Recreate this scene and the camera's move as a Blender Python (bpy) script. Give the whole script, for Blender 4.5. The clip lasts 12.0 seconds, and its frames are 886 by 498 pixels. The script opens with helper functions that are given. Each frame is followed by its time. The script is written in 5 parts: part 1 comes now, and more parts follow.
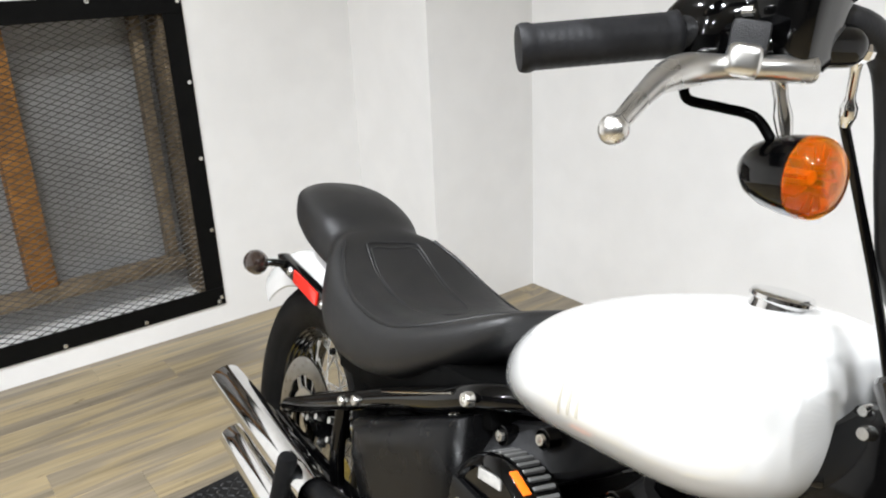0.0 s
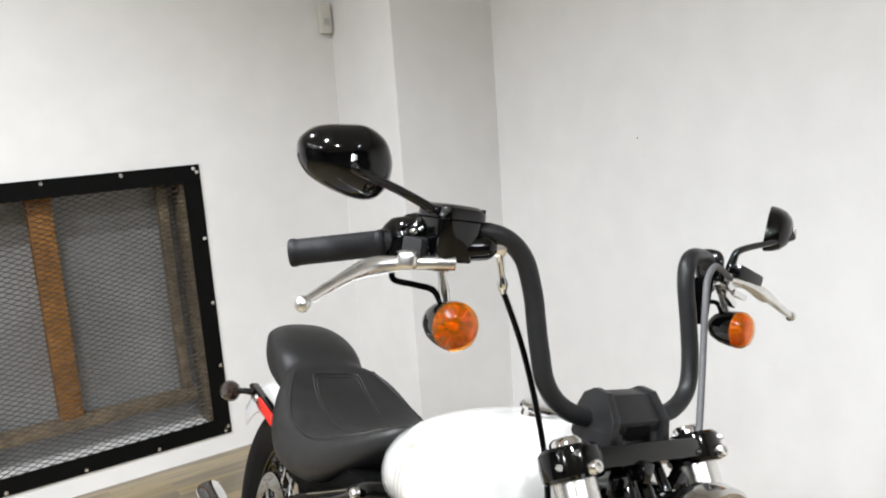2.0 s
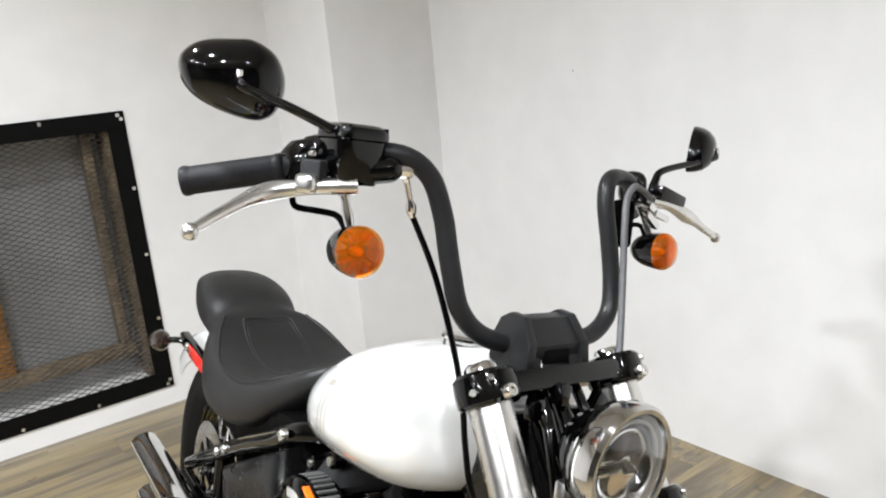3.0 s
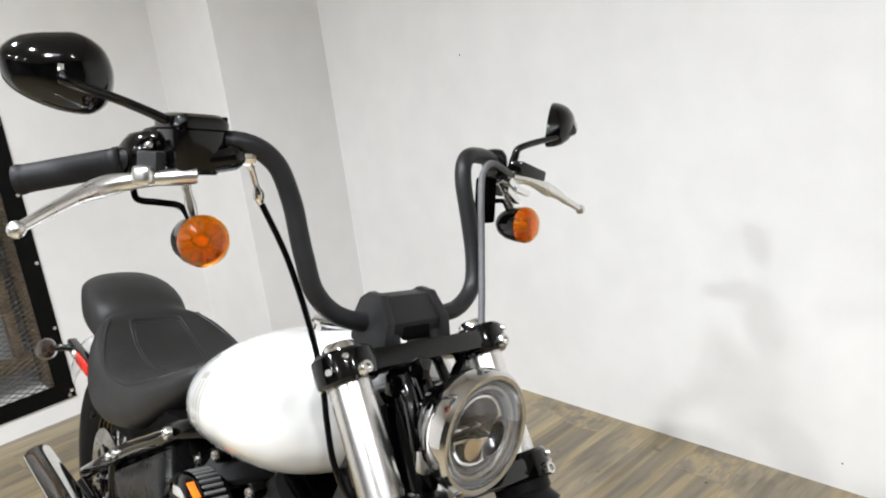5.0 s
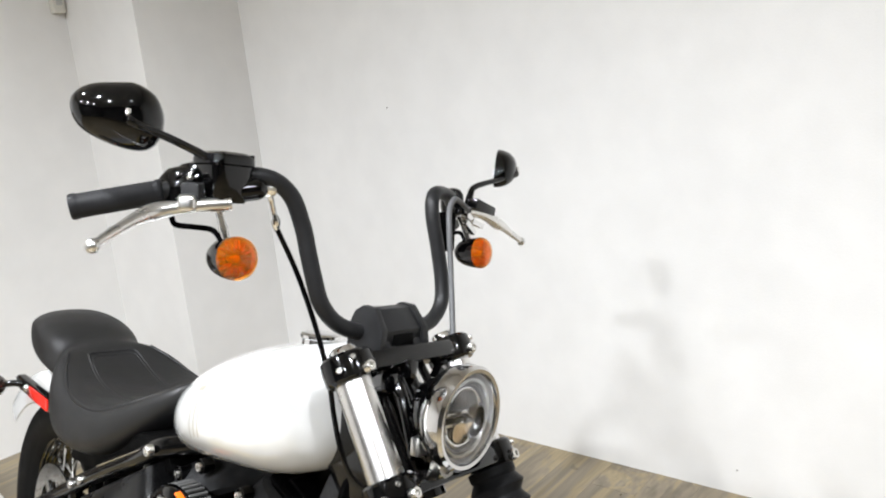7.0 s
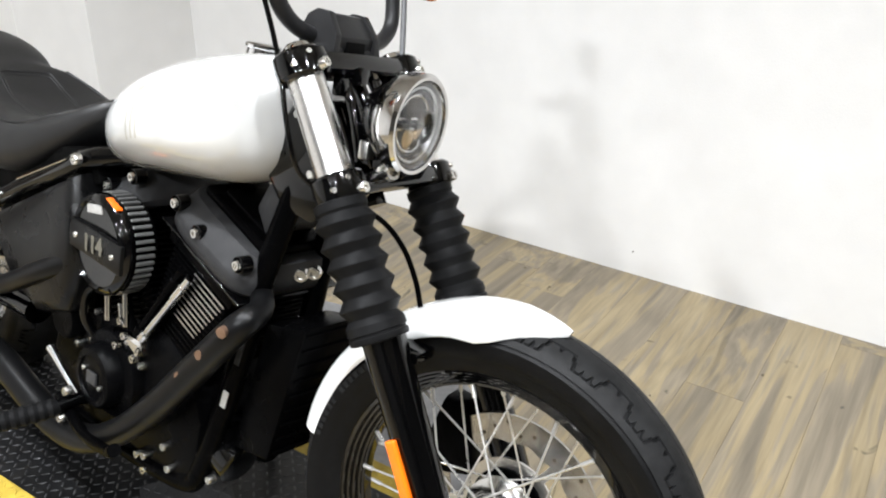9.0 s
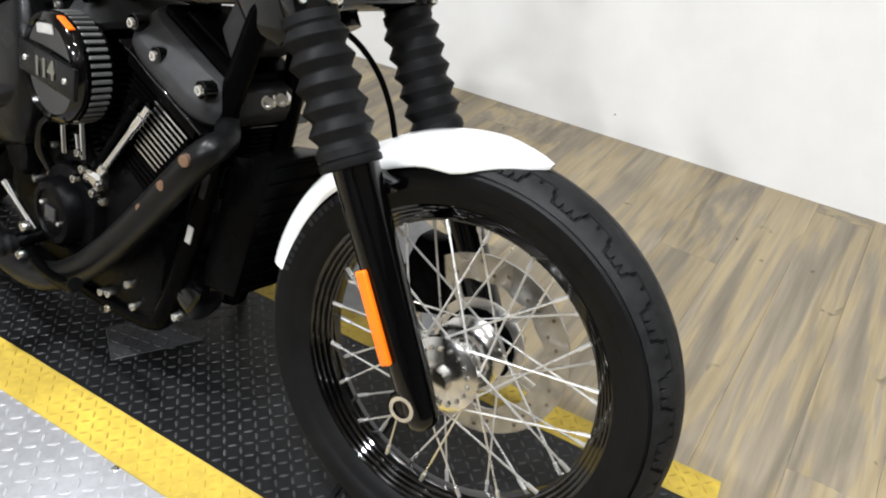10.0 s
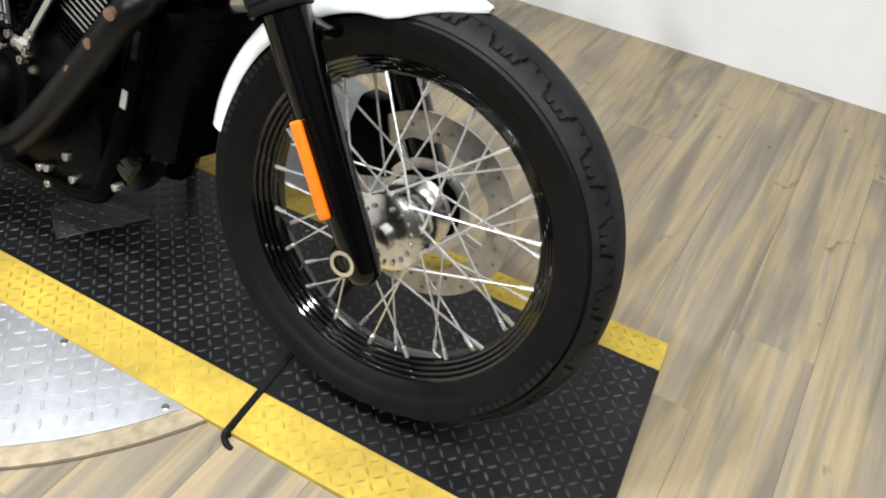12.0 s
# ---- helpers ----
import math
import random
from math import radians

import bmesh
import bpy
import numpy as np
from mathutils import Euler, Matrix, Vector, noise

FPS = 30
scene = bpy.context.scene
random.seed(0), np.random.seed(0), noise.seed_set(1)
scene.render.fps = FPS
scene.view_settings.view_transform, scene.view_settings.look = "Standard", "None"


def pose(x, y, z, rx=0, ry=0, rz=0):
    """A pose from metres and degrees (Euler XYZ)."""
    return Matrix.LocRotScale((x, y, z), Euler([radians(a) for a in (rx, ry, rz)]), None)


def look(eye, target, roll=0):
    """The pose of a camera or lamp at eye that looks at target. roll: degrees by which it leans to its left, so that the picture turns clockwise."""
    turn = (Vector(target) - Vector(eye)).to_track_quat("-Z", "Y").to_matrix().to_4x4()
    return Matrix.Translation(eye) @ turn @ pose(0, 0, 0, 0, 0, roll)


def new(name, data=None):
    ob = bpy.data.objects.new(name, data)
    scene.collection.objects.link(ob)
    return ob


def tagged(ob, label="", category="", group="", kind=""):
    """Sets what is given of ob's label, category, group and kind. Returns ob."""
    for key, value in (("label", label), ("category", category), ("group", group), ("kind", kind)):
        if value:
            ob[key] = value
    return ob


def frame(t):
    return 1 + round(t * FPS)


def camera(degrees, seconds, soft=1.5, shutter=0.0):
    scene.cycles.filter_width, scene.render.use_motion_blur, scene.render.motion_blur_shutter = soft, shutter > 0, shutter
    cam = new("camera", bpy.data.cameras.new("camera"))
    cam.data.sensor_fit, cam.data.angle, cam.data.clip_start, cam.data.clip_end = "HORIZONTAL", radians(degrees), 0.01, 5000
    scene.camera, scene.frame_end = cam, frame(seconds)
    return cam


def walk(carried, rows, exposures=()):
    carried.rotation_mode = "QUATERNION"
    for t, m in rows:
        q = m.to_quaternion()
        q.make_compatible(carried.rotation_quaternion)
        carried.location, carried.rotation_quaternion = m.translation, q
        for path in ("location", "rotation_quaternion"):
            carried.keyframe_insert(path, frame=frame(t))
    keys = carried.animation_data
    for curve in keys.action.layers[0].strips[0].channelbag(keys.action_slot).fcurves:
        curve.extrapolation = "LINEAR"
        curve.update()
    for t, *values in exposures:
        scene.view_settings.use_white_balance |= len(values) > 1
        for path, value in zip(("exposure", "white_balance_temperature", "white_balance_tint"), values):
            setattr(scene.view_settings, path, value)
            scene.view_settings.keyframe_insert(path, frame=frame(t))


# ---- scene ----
cam = camera(58.5, 12.0, soft=2.0)
PATH = [
    (0, (0.372, -0.22, 1.261), (1.478, 1.298, 0.573), -2.6),
    (0.5, (0.368, -0.517, 1.298), (1.308, 1.165, 0.762), -1.5),
    (1, (0.375, -0.635, 1.351), (1.348, 1.072, 0.974), -3.3),
    (1.5, (0.368, -0.659, 1.357), (1.378, 1.03, 1.0), -2.6),
    (2, (0.393, -0.659, 1.355), (1.467, 0.992, 1.001), -4.1),
    (2.5, (0.426, -0.656, 1.341), (1.543, 0.953, 0.935), -5.1),
    (3, (0.452, -0.661, 1.315), (1.596, 0.905, 0.826), -5.4),
    (3.2, (0.458, -0.665, 1.306), (1.604, 0.889, 0.783), -5.9),
    (4.8, (0.504, -0.721, 1.288), (1.777, 0.721, 0.742), -7.7),
    (5, (0.501, -0.73, 1.3), (1.784, 0.709, 0.765), -7.5),
    (5.5, (0.491, -0.74, 1.312), (1.813, 0.7, 0.89), -7.0),
    (6, (0.479, -0.752, 1.322), (1.821, 0.678, 0.932), -7.0),
    (6.5, (0.414, -0.781, 1.32), (1.787, 0.62, 0.93), -6.5),
    (6.7, (0.359, -0.778, 1.323), (1.81, 0.542, 0.932), -6.4),
    (8.3, (0.161, -0.763, 1.254), (1.674, 0.326, 0.531), -1.3),
    (8.5, (0.164, -0.758, 1.239), (1.692, 0.293, 0.491), 0.4),
    (9, (0.188, -0.757, 1.193), (1.689, 0.226, 0.31), 1.2),
    (9.5, (0.202, -0.748, 1.154), (1.647, 0.18, 0.129), 2.3),
    (10, (0.199, -0.752, 1.111), (1.612, 0.085, -0.031), 4.2),
    (10.5, (0.193, -0.766, 1.073), (1.58, -0.007, -0.152), 5.6),
    (11, (0.184, -0.779, 1.047), (1.55, -0.059, -0.224), 6.1),
    (11.5, (0.178, -0.795, 1.031), (1.525, -0.105, -0.276), 6.5),
    (12, (0.199, -0.809, 1.045), (1.533, -0.11, -0.271), 5.2),
]
walk(cam, [(t, look(eye, target, roll)) for t, eye, target, roll in PATH], exposures=[(0.0, -0.34), (1.0, -0.36), (3.2, -0.42), (5.0, -0.42), (6.7, -0.36), (8.3, -0.30), (9.5, -0.44), (12.0, -0.62)])

# ---- world and lamps ----
world = bpy.data.worlds.new("world")
scene.world = world
world.use_nodes = True
world.node_tree.nodes["Background"].inputs[0].default_value = (0.85, 0.9, 1.0, 1)
world.node_tree.nodes["Background"].inputs[1].default_value = 0.01


def area_lamp(name, place, target, sx, sy, power, spread=135, colour=(0.905, 0.94, 0.985)):
    data = bpy.data.lights.new(name, "AREA")
    data.spread = radians(spread)
    data.shape, data.size, data.size_y, data.energy, data.color = "ELLIPSE", sx, sy, power, colour
    ob = new(name, data)
    ob.matrix_world = look(place, target)
    return ob


CEIL = 3.0
LAMPS = [(-2.0, -0.27, 135), (-2.0, -1.35, 45), (-2.0, 0.85, 50), (0.1, -1.9, 70), (0.1, 0.85, 82), (0.1, -0.55, 74), (1.2, -2.6, 35), (-3.4, -0.3, 20)]
for lx, ly, power in LAMPS:
    area_lamp("ceiling_lamp_light", (lx, ly, CEIL - 0.05), (lx, ly, 0), 0.16, 0.16, power, 175 if lx < -1 else 135)

# ---- materials ----


def material(name, colour=(0.5, 0.5, 0.5), rough=0.5, metal=0.0, coat=0.0, grain=0.0, grain_scale=40.0, stain=0.0, stain_scale=4.0,
             bump=0.0, bump_scale=200.0, transmission=0.0, ior=1.45, spec=0.5):
    """A painted, metal or rubber surface with a fine grain, broad stains and relief."""
    m = bpy.data.materials.new(name)
    m.use_nodes = True
    nt = m.node_tree
    p = nt.nodes["Principled BSDF"]
    p.inputs["Base Color"].default_value = (*colour, 1)
    p.inputs["Roughness"].default_value = rough
    p.inputs["Metallic"].default_value = metal
    p.inputs["Coat Weight"].default_value = coat
    p.inputs["Coat Roughness"].default_value = 0.04
    p.inputs["Transmission Weight"].default_value = transmission
    p.inputs["IOR"].default_value = ior
    p.inputs["Specular IOR Level"].default_value = spec
    tc = nt.nodes.new("ShaderNodeTexCoord")

    def noise_at(scale, detail=4.0):
        n = nt.nodes.new("ShaderNodeTexNoise")
        n.inputs["Scale"].default_value, n.inputs["Detail"].default_value = scale, detail
        nt.links.new(tc.outputs["Object"], n.inputs["Vector"])
        return n

    last = None

    def darker(fac_socket, amount, lo=0.35, hi=0.7):
        nonlocal last
        ramp = nt.nodes.new("ShaderNodeMapRange")
        ramp.inputs[1].default_value, ramp.inputs[2].default_value = lo, hi
        ramp.inputs[3].default_value, ramp.inputs[4].default_value = 1.0 - amount, 1.0 + amount * 0.4
        nt.links.new(fac_socket, ramp.inputs[0])
        mix = nt.nodes.new("ShaderNodeMix")
        mix.data_type, mix.blend_type = "RGBA", "MULTIPLY"
        mix.inputs[0].default_value = 1.0
        if last is None:
            mix.inputs[6].default_value = (*colour, 1)
        else:
            nt.links.new(last, mix.inputs[6])
        nt.links.new(ramp.outputs[0], mix.inputs[7])
        last = mix.outputs[2]

    if grain:
        darker(noise_at(grain_scale, 6).outputs["Fac"], grain)
    if stain:
        darker(noise_at(stain_scale, 3).outputs["Fac"], stain)
    if last is not None:
        nt.links.new(last, p.inputs["Base Color"])
    if bump:
        b = nt.nodes.new("ShaderNodeBump")
        b.inputs["Strength"].default_value, b.inputs["Distance"].default_value = bump, 0.002
        nt.links.new(noise_at(bump_scale, 5).outputs["Fac"], b.inputs["Height"])
        nt.links.new(b.outputs[0], p.inputs["Normal"])
    if rough < 0.6:
        r = nt.nodes.new("ShaderNodeMapRange")
        r.inputs[3].default_value, r.inputs[4].default_value = rough * 0.8, rough * 1.3 + 0.02
        nt.links.new(noise_at(18.0, 5).outputs["Fac"], r.inputs[0])
        nt.links.new(r.outputs[0], p.inputs["Roughness"])
    return m


def plank_material():
    m = bpy.data.materials.new("oak_vinyl_plank")
    m.use_nodes = True
    nt = m.node_tree
    p = nt.nodes["Principled BSDF"]
    tc, oi = nt.nodes.new("ShaderNodeTexCoord"), nt.nodes.new("ShaderNodeObjectInfo")
    off = nt.nodes.new("ShaderNodeVectorMath")
    off.operation = "ADD"
    sc = nt.nodes.new("ShaderNodeVectorMath")
    sc.operation = "SCALE"
    sc.inputs[0].default_value = (37.0, 53.0, 11.0)
    nt.links.new(oi.outputs["Random"], sc.inputs["Scale"])
    nt.links.new(tc.outputs["Object"], off.inputs[0])
    nt.links.new(sc.outputs[0], off.inputs[1])

    def grain(sx, sy, scale, detail, dist):
        mp = nt.nodes.new("ShaderNodeMapping")
        mp.inputs["Scale"].default_value = (sx, sy, 1)
        n = nt.nodes.new("ShaderNodeTexNoise")
        n.inputs["Scale"].default_value, n.inputs["Detail"].default_value = scale, detail
        n.inputs["Distortion"].default_value = dist
        nt.links.new(off.outputs[0], mp.inputs[0])
        nt.links.new(mp.outputs[0], n.inputs["Vector"])
        return n.outputs["Fac"]

    broad, fine, knots, streak = grain(1.1, 13, 1.2, 5, 0.7), grain(4, 80, 1.0, 6, 0.3), grain(9.0, 17.0, 1.0, 2, 1.0), grain(0.9, 22, 1.0, 5, 0.5)
    ramp = nt.nodes.new("ShaderNodeValToRGB")
    el = ramp.color_ramp.elements
    el[0].position, el[0].color = 0.28, (0.140, 0.115, 0.080, 1)
    el[1].position, el[1].color = 0.78, (0.235, 0.198, 0.138, 1)
    for at, tone in ((0.41, (0.190, 0.158, 0.112)), (0.48, (0.215, 0.178, 0.124)), (0.53, (0.268, 0.210, 0.120)), (0.62, (0.285, 0.228, 0.136)), (0.69, (0.218, 0.184, 0.132))):
        e_ = el.new(at)
        e_.color = (*tone, 1)
    nt.links.new(broad, ramp.inputs[0])

    def times(colour, fac, lo, hi, a, b):
        r = nt.nodes.new("ShaderNodeMapRange")
        r.inputs[1].default_value, r.inputs[2].default_value = lo, hi
        r.inputs[3].default_value, r.inputs[4].default_value = a, b
        nt.links.new(fac, r.inputs[0])
        mix = nt.nodes.new("ShaderNodeMix")
        mix.data_type, mix.blend_type = "RGBA", "MULTIPLY"
        mix.inputs[0].default_value = 1.0
        nt.links.new(colour, mix.inputs[6])
        nt.links.new(r.outputs[0], mix.inputs[7])
        return mix.outputs[2]

    c = times(ramp.outputs[0], fine, 0.35, 0.65, 0.84, 1.08)
    c = times(c, streak, 0.32, 0.47, 0.69, 1.02)
    c = times(c, knots, 0.24, 0.30, 0.38, 1.0)
    c = times(c, oi.outputs["Random"], 0.0, 1.0, 0.90, 1.08)
    nt.links.new(c, p.inputs["Base Color"])
    p.inputs["Roughness"].default_value = 0.42
    b = nt.nodes.new("ShaderNodeBump")
    b.inputs["Strength"].default_value, b.inputs["Distance"].default_value = 0.25, 0.001
    nt.links.new(fine, b.inputs["Height"])
    nt.links.new(b.outputs[0], p.inputs["Normal"])
    return m


WALL = material("white_wall_paint", (0.80, 0.79, 0.775), 0.55, grain=0.03, grain_scale=9, stain=0.04, stain_scale=1.3, bump=0.25, bump_scale=160)
PLANK = plank_material()
UNSEEN_WALL = material("unseen_dark_wall", (0.10, 0.097, 0.092), 0.6, grain=0.05, stain=0.1, stain_scale=2)
GROUT = material("dark_joint", (0.09, 0.07, 0.045), 0.9)
CEILING = material("ceiling_paint", (0.70, 0.70, 0.70), 0.8, grain=0.03, stain=0.03)
BLACK_GLOSS = material("gloss_black_paint", (0.0008, 0.0008, 0.0009), 0.08, coat=0.25, grain=0.1, spec=0.3)
BLACK_SATIN = material("satin_black_powder_coat", (0.0010, 0.0010, 0.0011), 0.24, grain=0.15, bump=0.15, bump_scale=500, spec=0.025)
BLACK_WRINKLE = material("wrinkle_black_casting", (0.0018, 0.0018, 0.0020), 0.24, grain=0.2, bump=0.15, bump_scale=1200, spec=0.04)
RUBBER = material("black_rubber", (0.0085, 0.0085, 0.0088), 0.42, grain=0.2, grain_scale=60, stain=0.2, stain_scale=12, bump=0.2, bump_scale=350, spec=0.07)
TYRE = material("tyre_rubber", (0.0048, 0.0048, 0.0050), 0.44, grain=0.2, grain_scale=80, stain=0.25, stain_scale=9, bump=0.2, bump_scale=300, spec=0.12)
VINYL = material("black_seat_vinyl", (0.0055, 0.0055, 0.0058), 0.42, grain=0.1, bump=0.4, bump_scale=420, spec=0.62)
CHROME = material("chrome", (0.80, 0.80, 0.80), 0.06, metal=1.0, grain=0.05)
ALU = material("brushed_aluminium", (0.72, 0.71, 0.69), 0.28, metal=1.0, grain=0.12, grain_scale=120)
STEEL = material("zinc_bolt_steel", (0.74, 0.73, 0.70), 0.22, metal=1.0, grain=0.1)
WHITE_PAINT = material("gloss_white_tank_paint", (0.75, 0.75, 0.74), 0.16, coat=1.0, grain=0.01)
AMBER = material("amber_lens", (1.0, 0.34, 0.006), 0.04, transmission=0.90, grain=0.1, grain_scale=160, bump=0.15, bump_scale=60, spec=0.3)
LENS_RIB = material("deep_amber_rib", (0.55, 0.07, 0.002), 0.2, grain=0.1)
ORANGE = material("orange_reflector_plastic", (0.85, 0.15, 0.006), 0.2, coat=0.6, grain=0.06)
RED = material("red_reflector_plastic", (0.70, 0.02, 0.01), 0.2, coat=0.6, grain=0.06)
SMOKE = material("smoked_lens", (0.022, 0.014, 0.011), 0.08, coat=0.6, grain=0.05)
GLASS = material("clear_lens_glass", (0.95, 0.96, 0.97), 0.02, transmission=1.0)
MIRROR = material("mirror_glass", (0.9, 0.9, 0.9), 0.02, metal=1.0)
BLACK_PLATE = material("black_checker_plate", (0.0045, 0.0046, 0.0050), 0.34, grain=0.3, grain_scale=60, stain=0.45, stain_scale=5, bump=0.2, spec=0.55)
ALU_PLATE = material("aluminium_checker_plate", (0.25, 0.25, 0.258), 0.42, metal=0.45, grain=0.14, grain_scale=70, stain=0.16, stain_scale=6)
YELLOW = material("yellow_line_paint", (0.45, 0.320, 0.042), 0.5, grain=0.16, grain_scale=60, stain=0.28, stain_scale=6)
PLY = material("plywood_edge", (0.34, 0.275, 0.18), 0.65, grain=0.3, grain_scale=50, stain=0.2)
FRAME_STEEL = material("black_painted_steel_frame", (0.0040, 0.0040, 0.0040), 0.40, grain=0.2, bump=0.2, spec=0.1)
MESH_STEEL = material("raw_expanded_steel", (0.06, 0.055, 0.05), 0.45, metal=0.6, grain=0.3, grain_scale=60)
STUD = material("stained_timber_stud", (0.36, 0.155, 0.028), 0.6, grain=0.35, grain_scale=30, stain=0.3, stain_scale=5)
DUSTY_WOOD = material("dusty_weathered_timber", (0.24, 0.18, 0.11), 0.7, grain=0.4, grain_scale=25, stain=0.35, stain_scale=6)
GREY_SHEET = material("grey_galvanised_sheet", (0.36, 0.36, 0.355), 0.5, metal=0.3, grain=0.12, stain=0.25, stain_scale=3)
# dusty rubber, paler than TYRE: the shoulder's highlight is put into its colour
TREAD = material("dusty_highlit_tread", (0.0135, 0.0136, 0.0138), 0.5, grain=0.3, grain_scale=70, stain=0.4, stain_scale=7, bump=0.2, bump_scale=300, spec=0.14)
YELLOW_WORN = material("scuffed_yellow_paint", (0.44, 0.305, 0.040), 0.5, grain=0.18, grain_scale=45, stain=0.40, stain_scale=2.6)
# paler than the plate: glints on the lugs put into the base colour
PLATE_LUG = material("highlit_black_lug", (0.050, 0.050, 0.052), 0.30, grain=0.5, grain_scale=60, stain=0.4, stain_scale=7, spec=0.6)
LINER = material("black_plastic_liner", (0.0020, 0.0020, 0.0020), 0.55, grain=0.2, spec=0.05)
BAR_BLACK = material("black_bar_coating", (0.0140, 0.0140, 0.0146), 0.34, grain=0.15, bump=0.15, bump_scale=500, spec=0.24)
GRIP = material("grey_black_grip_rubber", (0.013, 0.013, 0.014), 0.5, grain=0.2, grain_scale=60, bump=0.2, bump_scale=350, spec=0.16)
CABLE = material("grey_cable_sleeve", (0.085, 0.085, 0.088), 0.5, grain=0.15, grain_scale=90, bump=0.2, bump_scale=600)
# aluminium darkened for the shade under the engine; the cover badge borrows it
SHADE_ALU = material("shade_toned_aluminium", (0.055, 0.055, 0.057), 0.45, metal=0.4, grain=0.2, grain_scale=70, stain=0.2)
ROCKER = material("satin_grey_black_casting", (0.027, 0.027, 0.028), 0.34, grain=0.2, stain=0.2, bump=0.4, bump_scale=900, spec=0.16)
HEADER = material("semi_gloss_black_pipe", (0.0030, 0.0030, 0.0032), 0.34, grain=0.15, spec=0.20)
SHEEN = material("smooth_black_cover_plastic", (0.0028, 0.0028, 0.0030), 0.26, grain=0.12, spec=0.25)
SUBFLOOR = material("brown_plank_joint", (0.145, 0.115, 0.075), 0.9, grain=0.2)
BEZEL = material("bright_bezel_chrome", (0.66, 0.65, 0.64), 0.08, metal=1.0, grain=0.08)
SIGNAL_SILVER = material("signal_reflector_silver", (0.85, 0.78, 0.60), 0.15, metal=1.0, grain=0.2, grain_scale=160)
FORK_CHROME = material("polished_fork_steel", (0.74, 0.73, 0.71), 0.24, metal=1.0, grain=0.05)
RIM_BLACK = material("deep_gloss_black_rim", (0.0008, 0.0008, 0.0009), 0.06, coat=0.6, grain=0.1, spec=0.5)
SPOKE = material("bright_steel_spoke", (0.74, 0.73, 0.71), 0.26, metal=0.85, grain=0.06)
BULB = material("pale_amber_bulb", (0.95, 0.62, 0.12), 0.15, coat=0.5, grain=0.05)
DISC = material("ground_steel_disc", (0.46, 0.45, 0.43), 0.22, metal=1.0, grain=0.2, grain_scale=40)
ALU_LUG = material("bright_aluminium_lug", (0.36, 0.36, 0.37), 0.38, metal=0.3, grain=0.15, grain_scale=70)
IVORY = material("ivory_plastic", (0.66, 0.64, 0.58), 0.4, grain=0.03)
LEVER_ALU = material("satin_cast_lever", (0.74, 0.73, 0.71), 0.26, metal=1.0, grain=0.06)
HUB = material("polished_hub_alloy", (0.66, 0.65, 0.63), 0.15, metal=1.0, grain=0.15, grain_scale=90)
LAMP_GLOW = bpy.data.materials.new("lamp_tube_glow")
LAMP_GLOW.use_nodes = True
LAMP_GLOW.node_tree.nodes["Principled BSDF"].inputs["Emission Color"].default_value = (1, 0.95, 0.88, 1)
LAMP_GLOW.node_tree.nodes["Principled BSDF"].inputs["Emission Strength"].default_value = 4.0

# ---- mesh helpers ----


def thing(name, label, category, m=None, group="", kind=""):
    ob = new(name)
    if m is not None:
        ob.matrix_world = m
    return tagged(ob, label, category, group, kind)


def part(name, bm, mat, parent=None, label="", smooth=True, angle=38, basis=None):
    me = bpy.data.meshes.new(name)
    bmesh.ops.recalc_face_normals(bm, faces=bm.faces)
    bm.to_mesh(me)
    bm.free()
    me.materials.append(mat)
    if smooth:
        for f in me.polygons:
            f.use_smooth = True
        me.set_sharp_from_angle(angle=radians(angle))
    ob = new(name, me)
    ob.parent = parent
    if basis is not None:
        ob.matrix_basis = basis
    if label:
        ob["label"] = label
    return ob


def box(bm, x0, x1, y0, y1, z0, z1, bevel=0.0, m=None, seg=2):
    before = set(bm.verts)
    r = bmesh.ops.create_cube(bm, size=1.0)
    vs = r["verts"]
    for v in vs:
        v.co = Vector(((x0 + x1) / 2 + v.co.x * (x1 - x0), (y0 + y1) / 2 + v.co.y * (y1 - y0), (z0 + z1) / 2 + v.co.z * (z1 - z0)))
    if bevel:
        es = list({e for v in vs for e in v.link_edges})
        bmesh.ops.bevel(bm, geom=es, offset=bevel, segments=seg, profile=0.6, affect="EDGES")
    if m is not None:
        for v in bm.verts:
            if v not in before:
                v.co = m @ v.co
    return bm


def along(a, b):
    """A matrix at a whose z axis points to b."""
    a, b = Vector(a), Vector(b)
    return Matrix.Translation(a) @ (b - a).to_track_quat("Z", "Y").to_matrix().to_4x4()


def lathe(bm, profile, m=None, seg=32, cap=True):
    """Turns (radius, height) pairs round z."""
    m = m or Matrix()
    rings = []
    for r, h in profile:
        rings.append([bm.verts.new(m @ Vector((r * math.cos(2 * math.pi * k / seg), r * math.sin(2 * math.pi * k / seg), h))) for k in range(seg)])
    for a, b in zip(rings, rings[1:]):
        for k in range(seg):
            bm.faces.new((a[k], a[(k + 1) % seg], b[(k + 1) % seg], b[k]))
    if cap:
        bm.faces.new(rings[0][::-1])
        bm.faces.new(rings[-1])
    return bm


def ring_loft(bm, rings, cap=True, closed=False):
    vs = [[bm.verts.new(p) for p in ring] for ring in rings]
    pairs = list(zip(vs, vs[1:])) + ([(vs[-1], vs[0])] if closed else [])
    n = len(vs[0])
    for a, b in pairs:
        for k in range(n):
            bm.faces.new((a[k], a[(k + 1) % n], b[(k + 1) % n], b[k]))
    if cap and not closed:
        bm.faces.new(vs[0][::-1])
        bm.faces.new(vs[-1])
    return bm


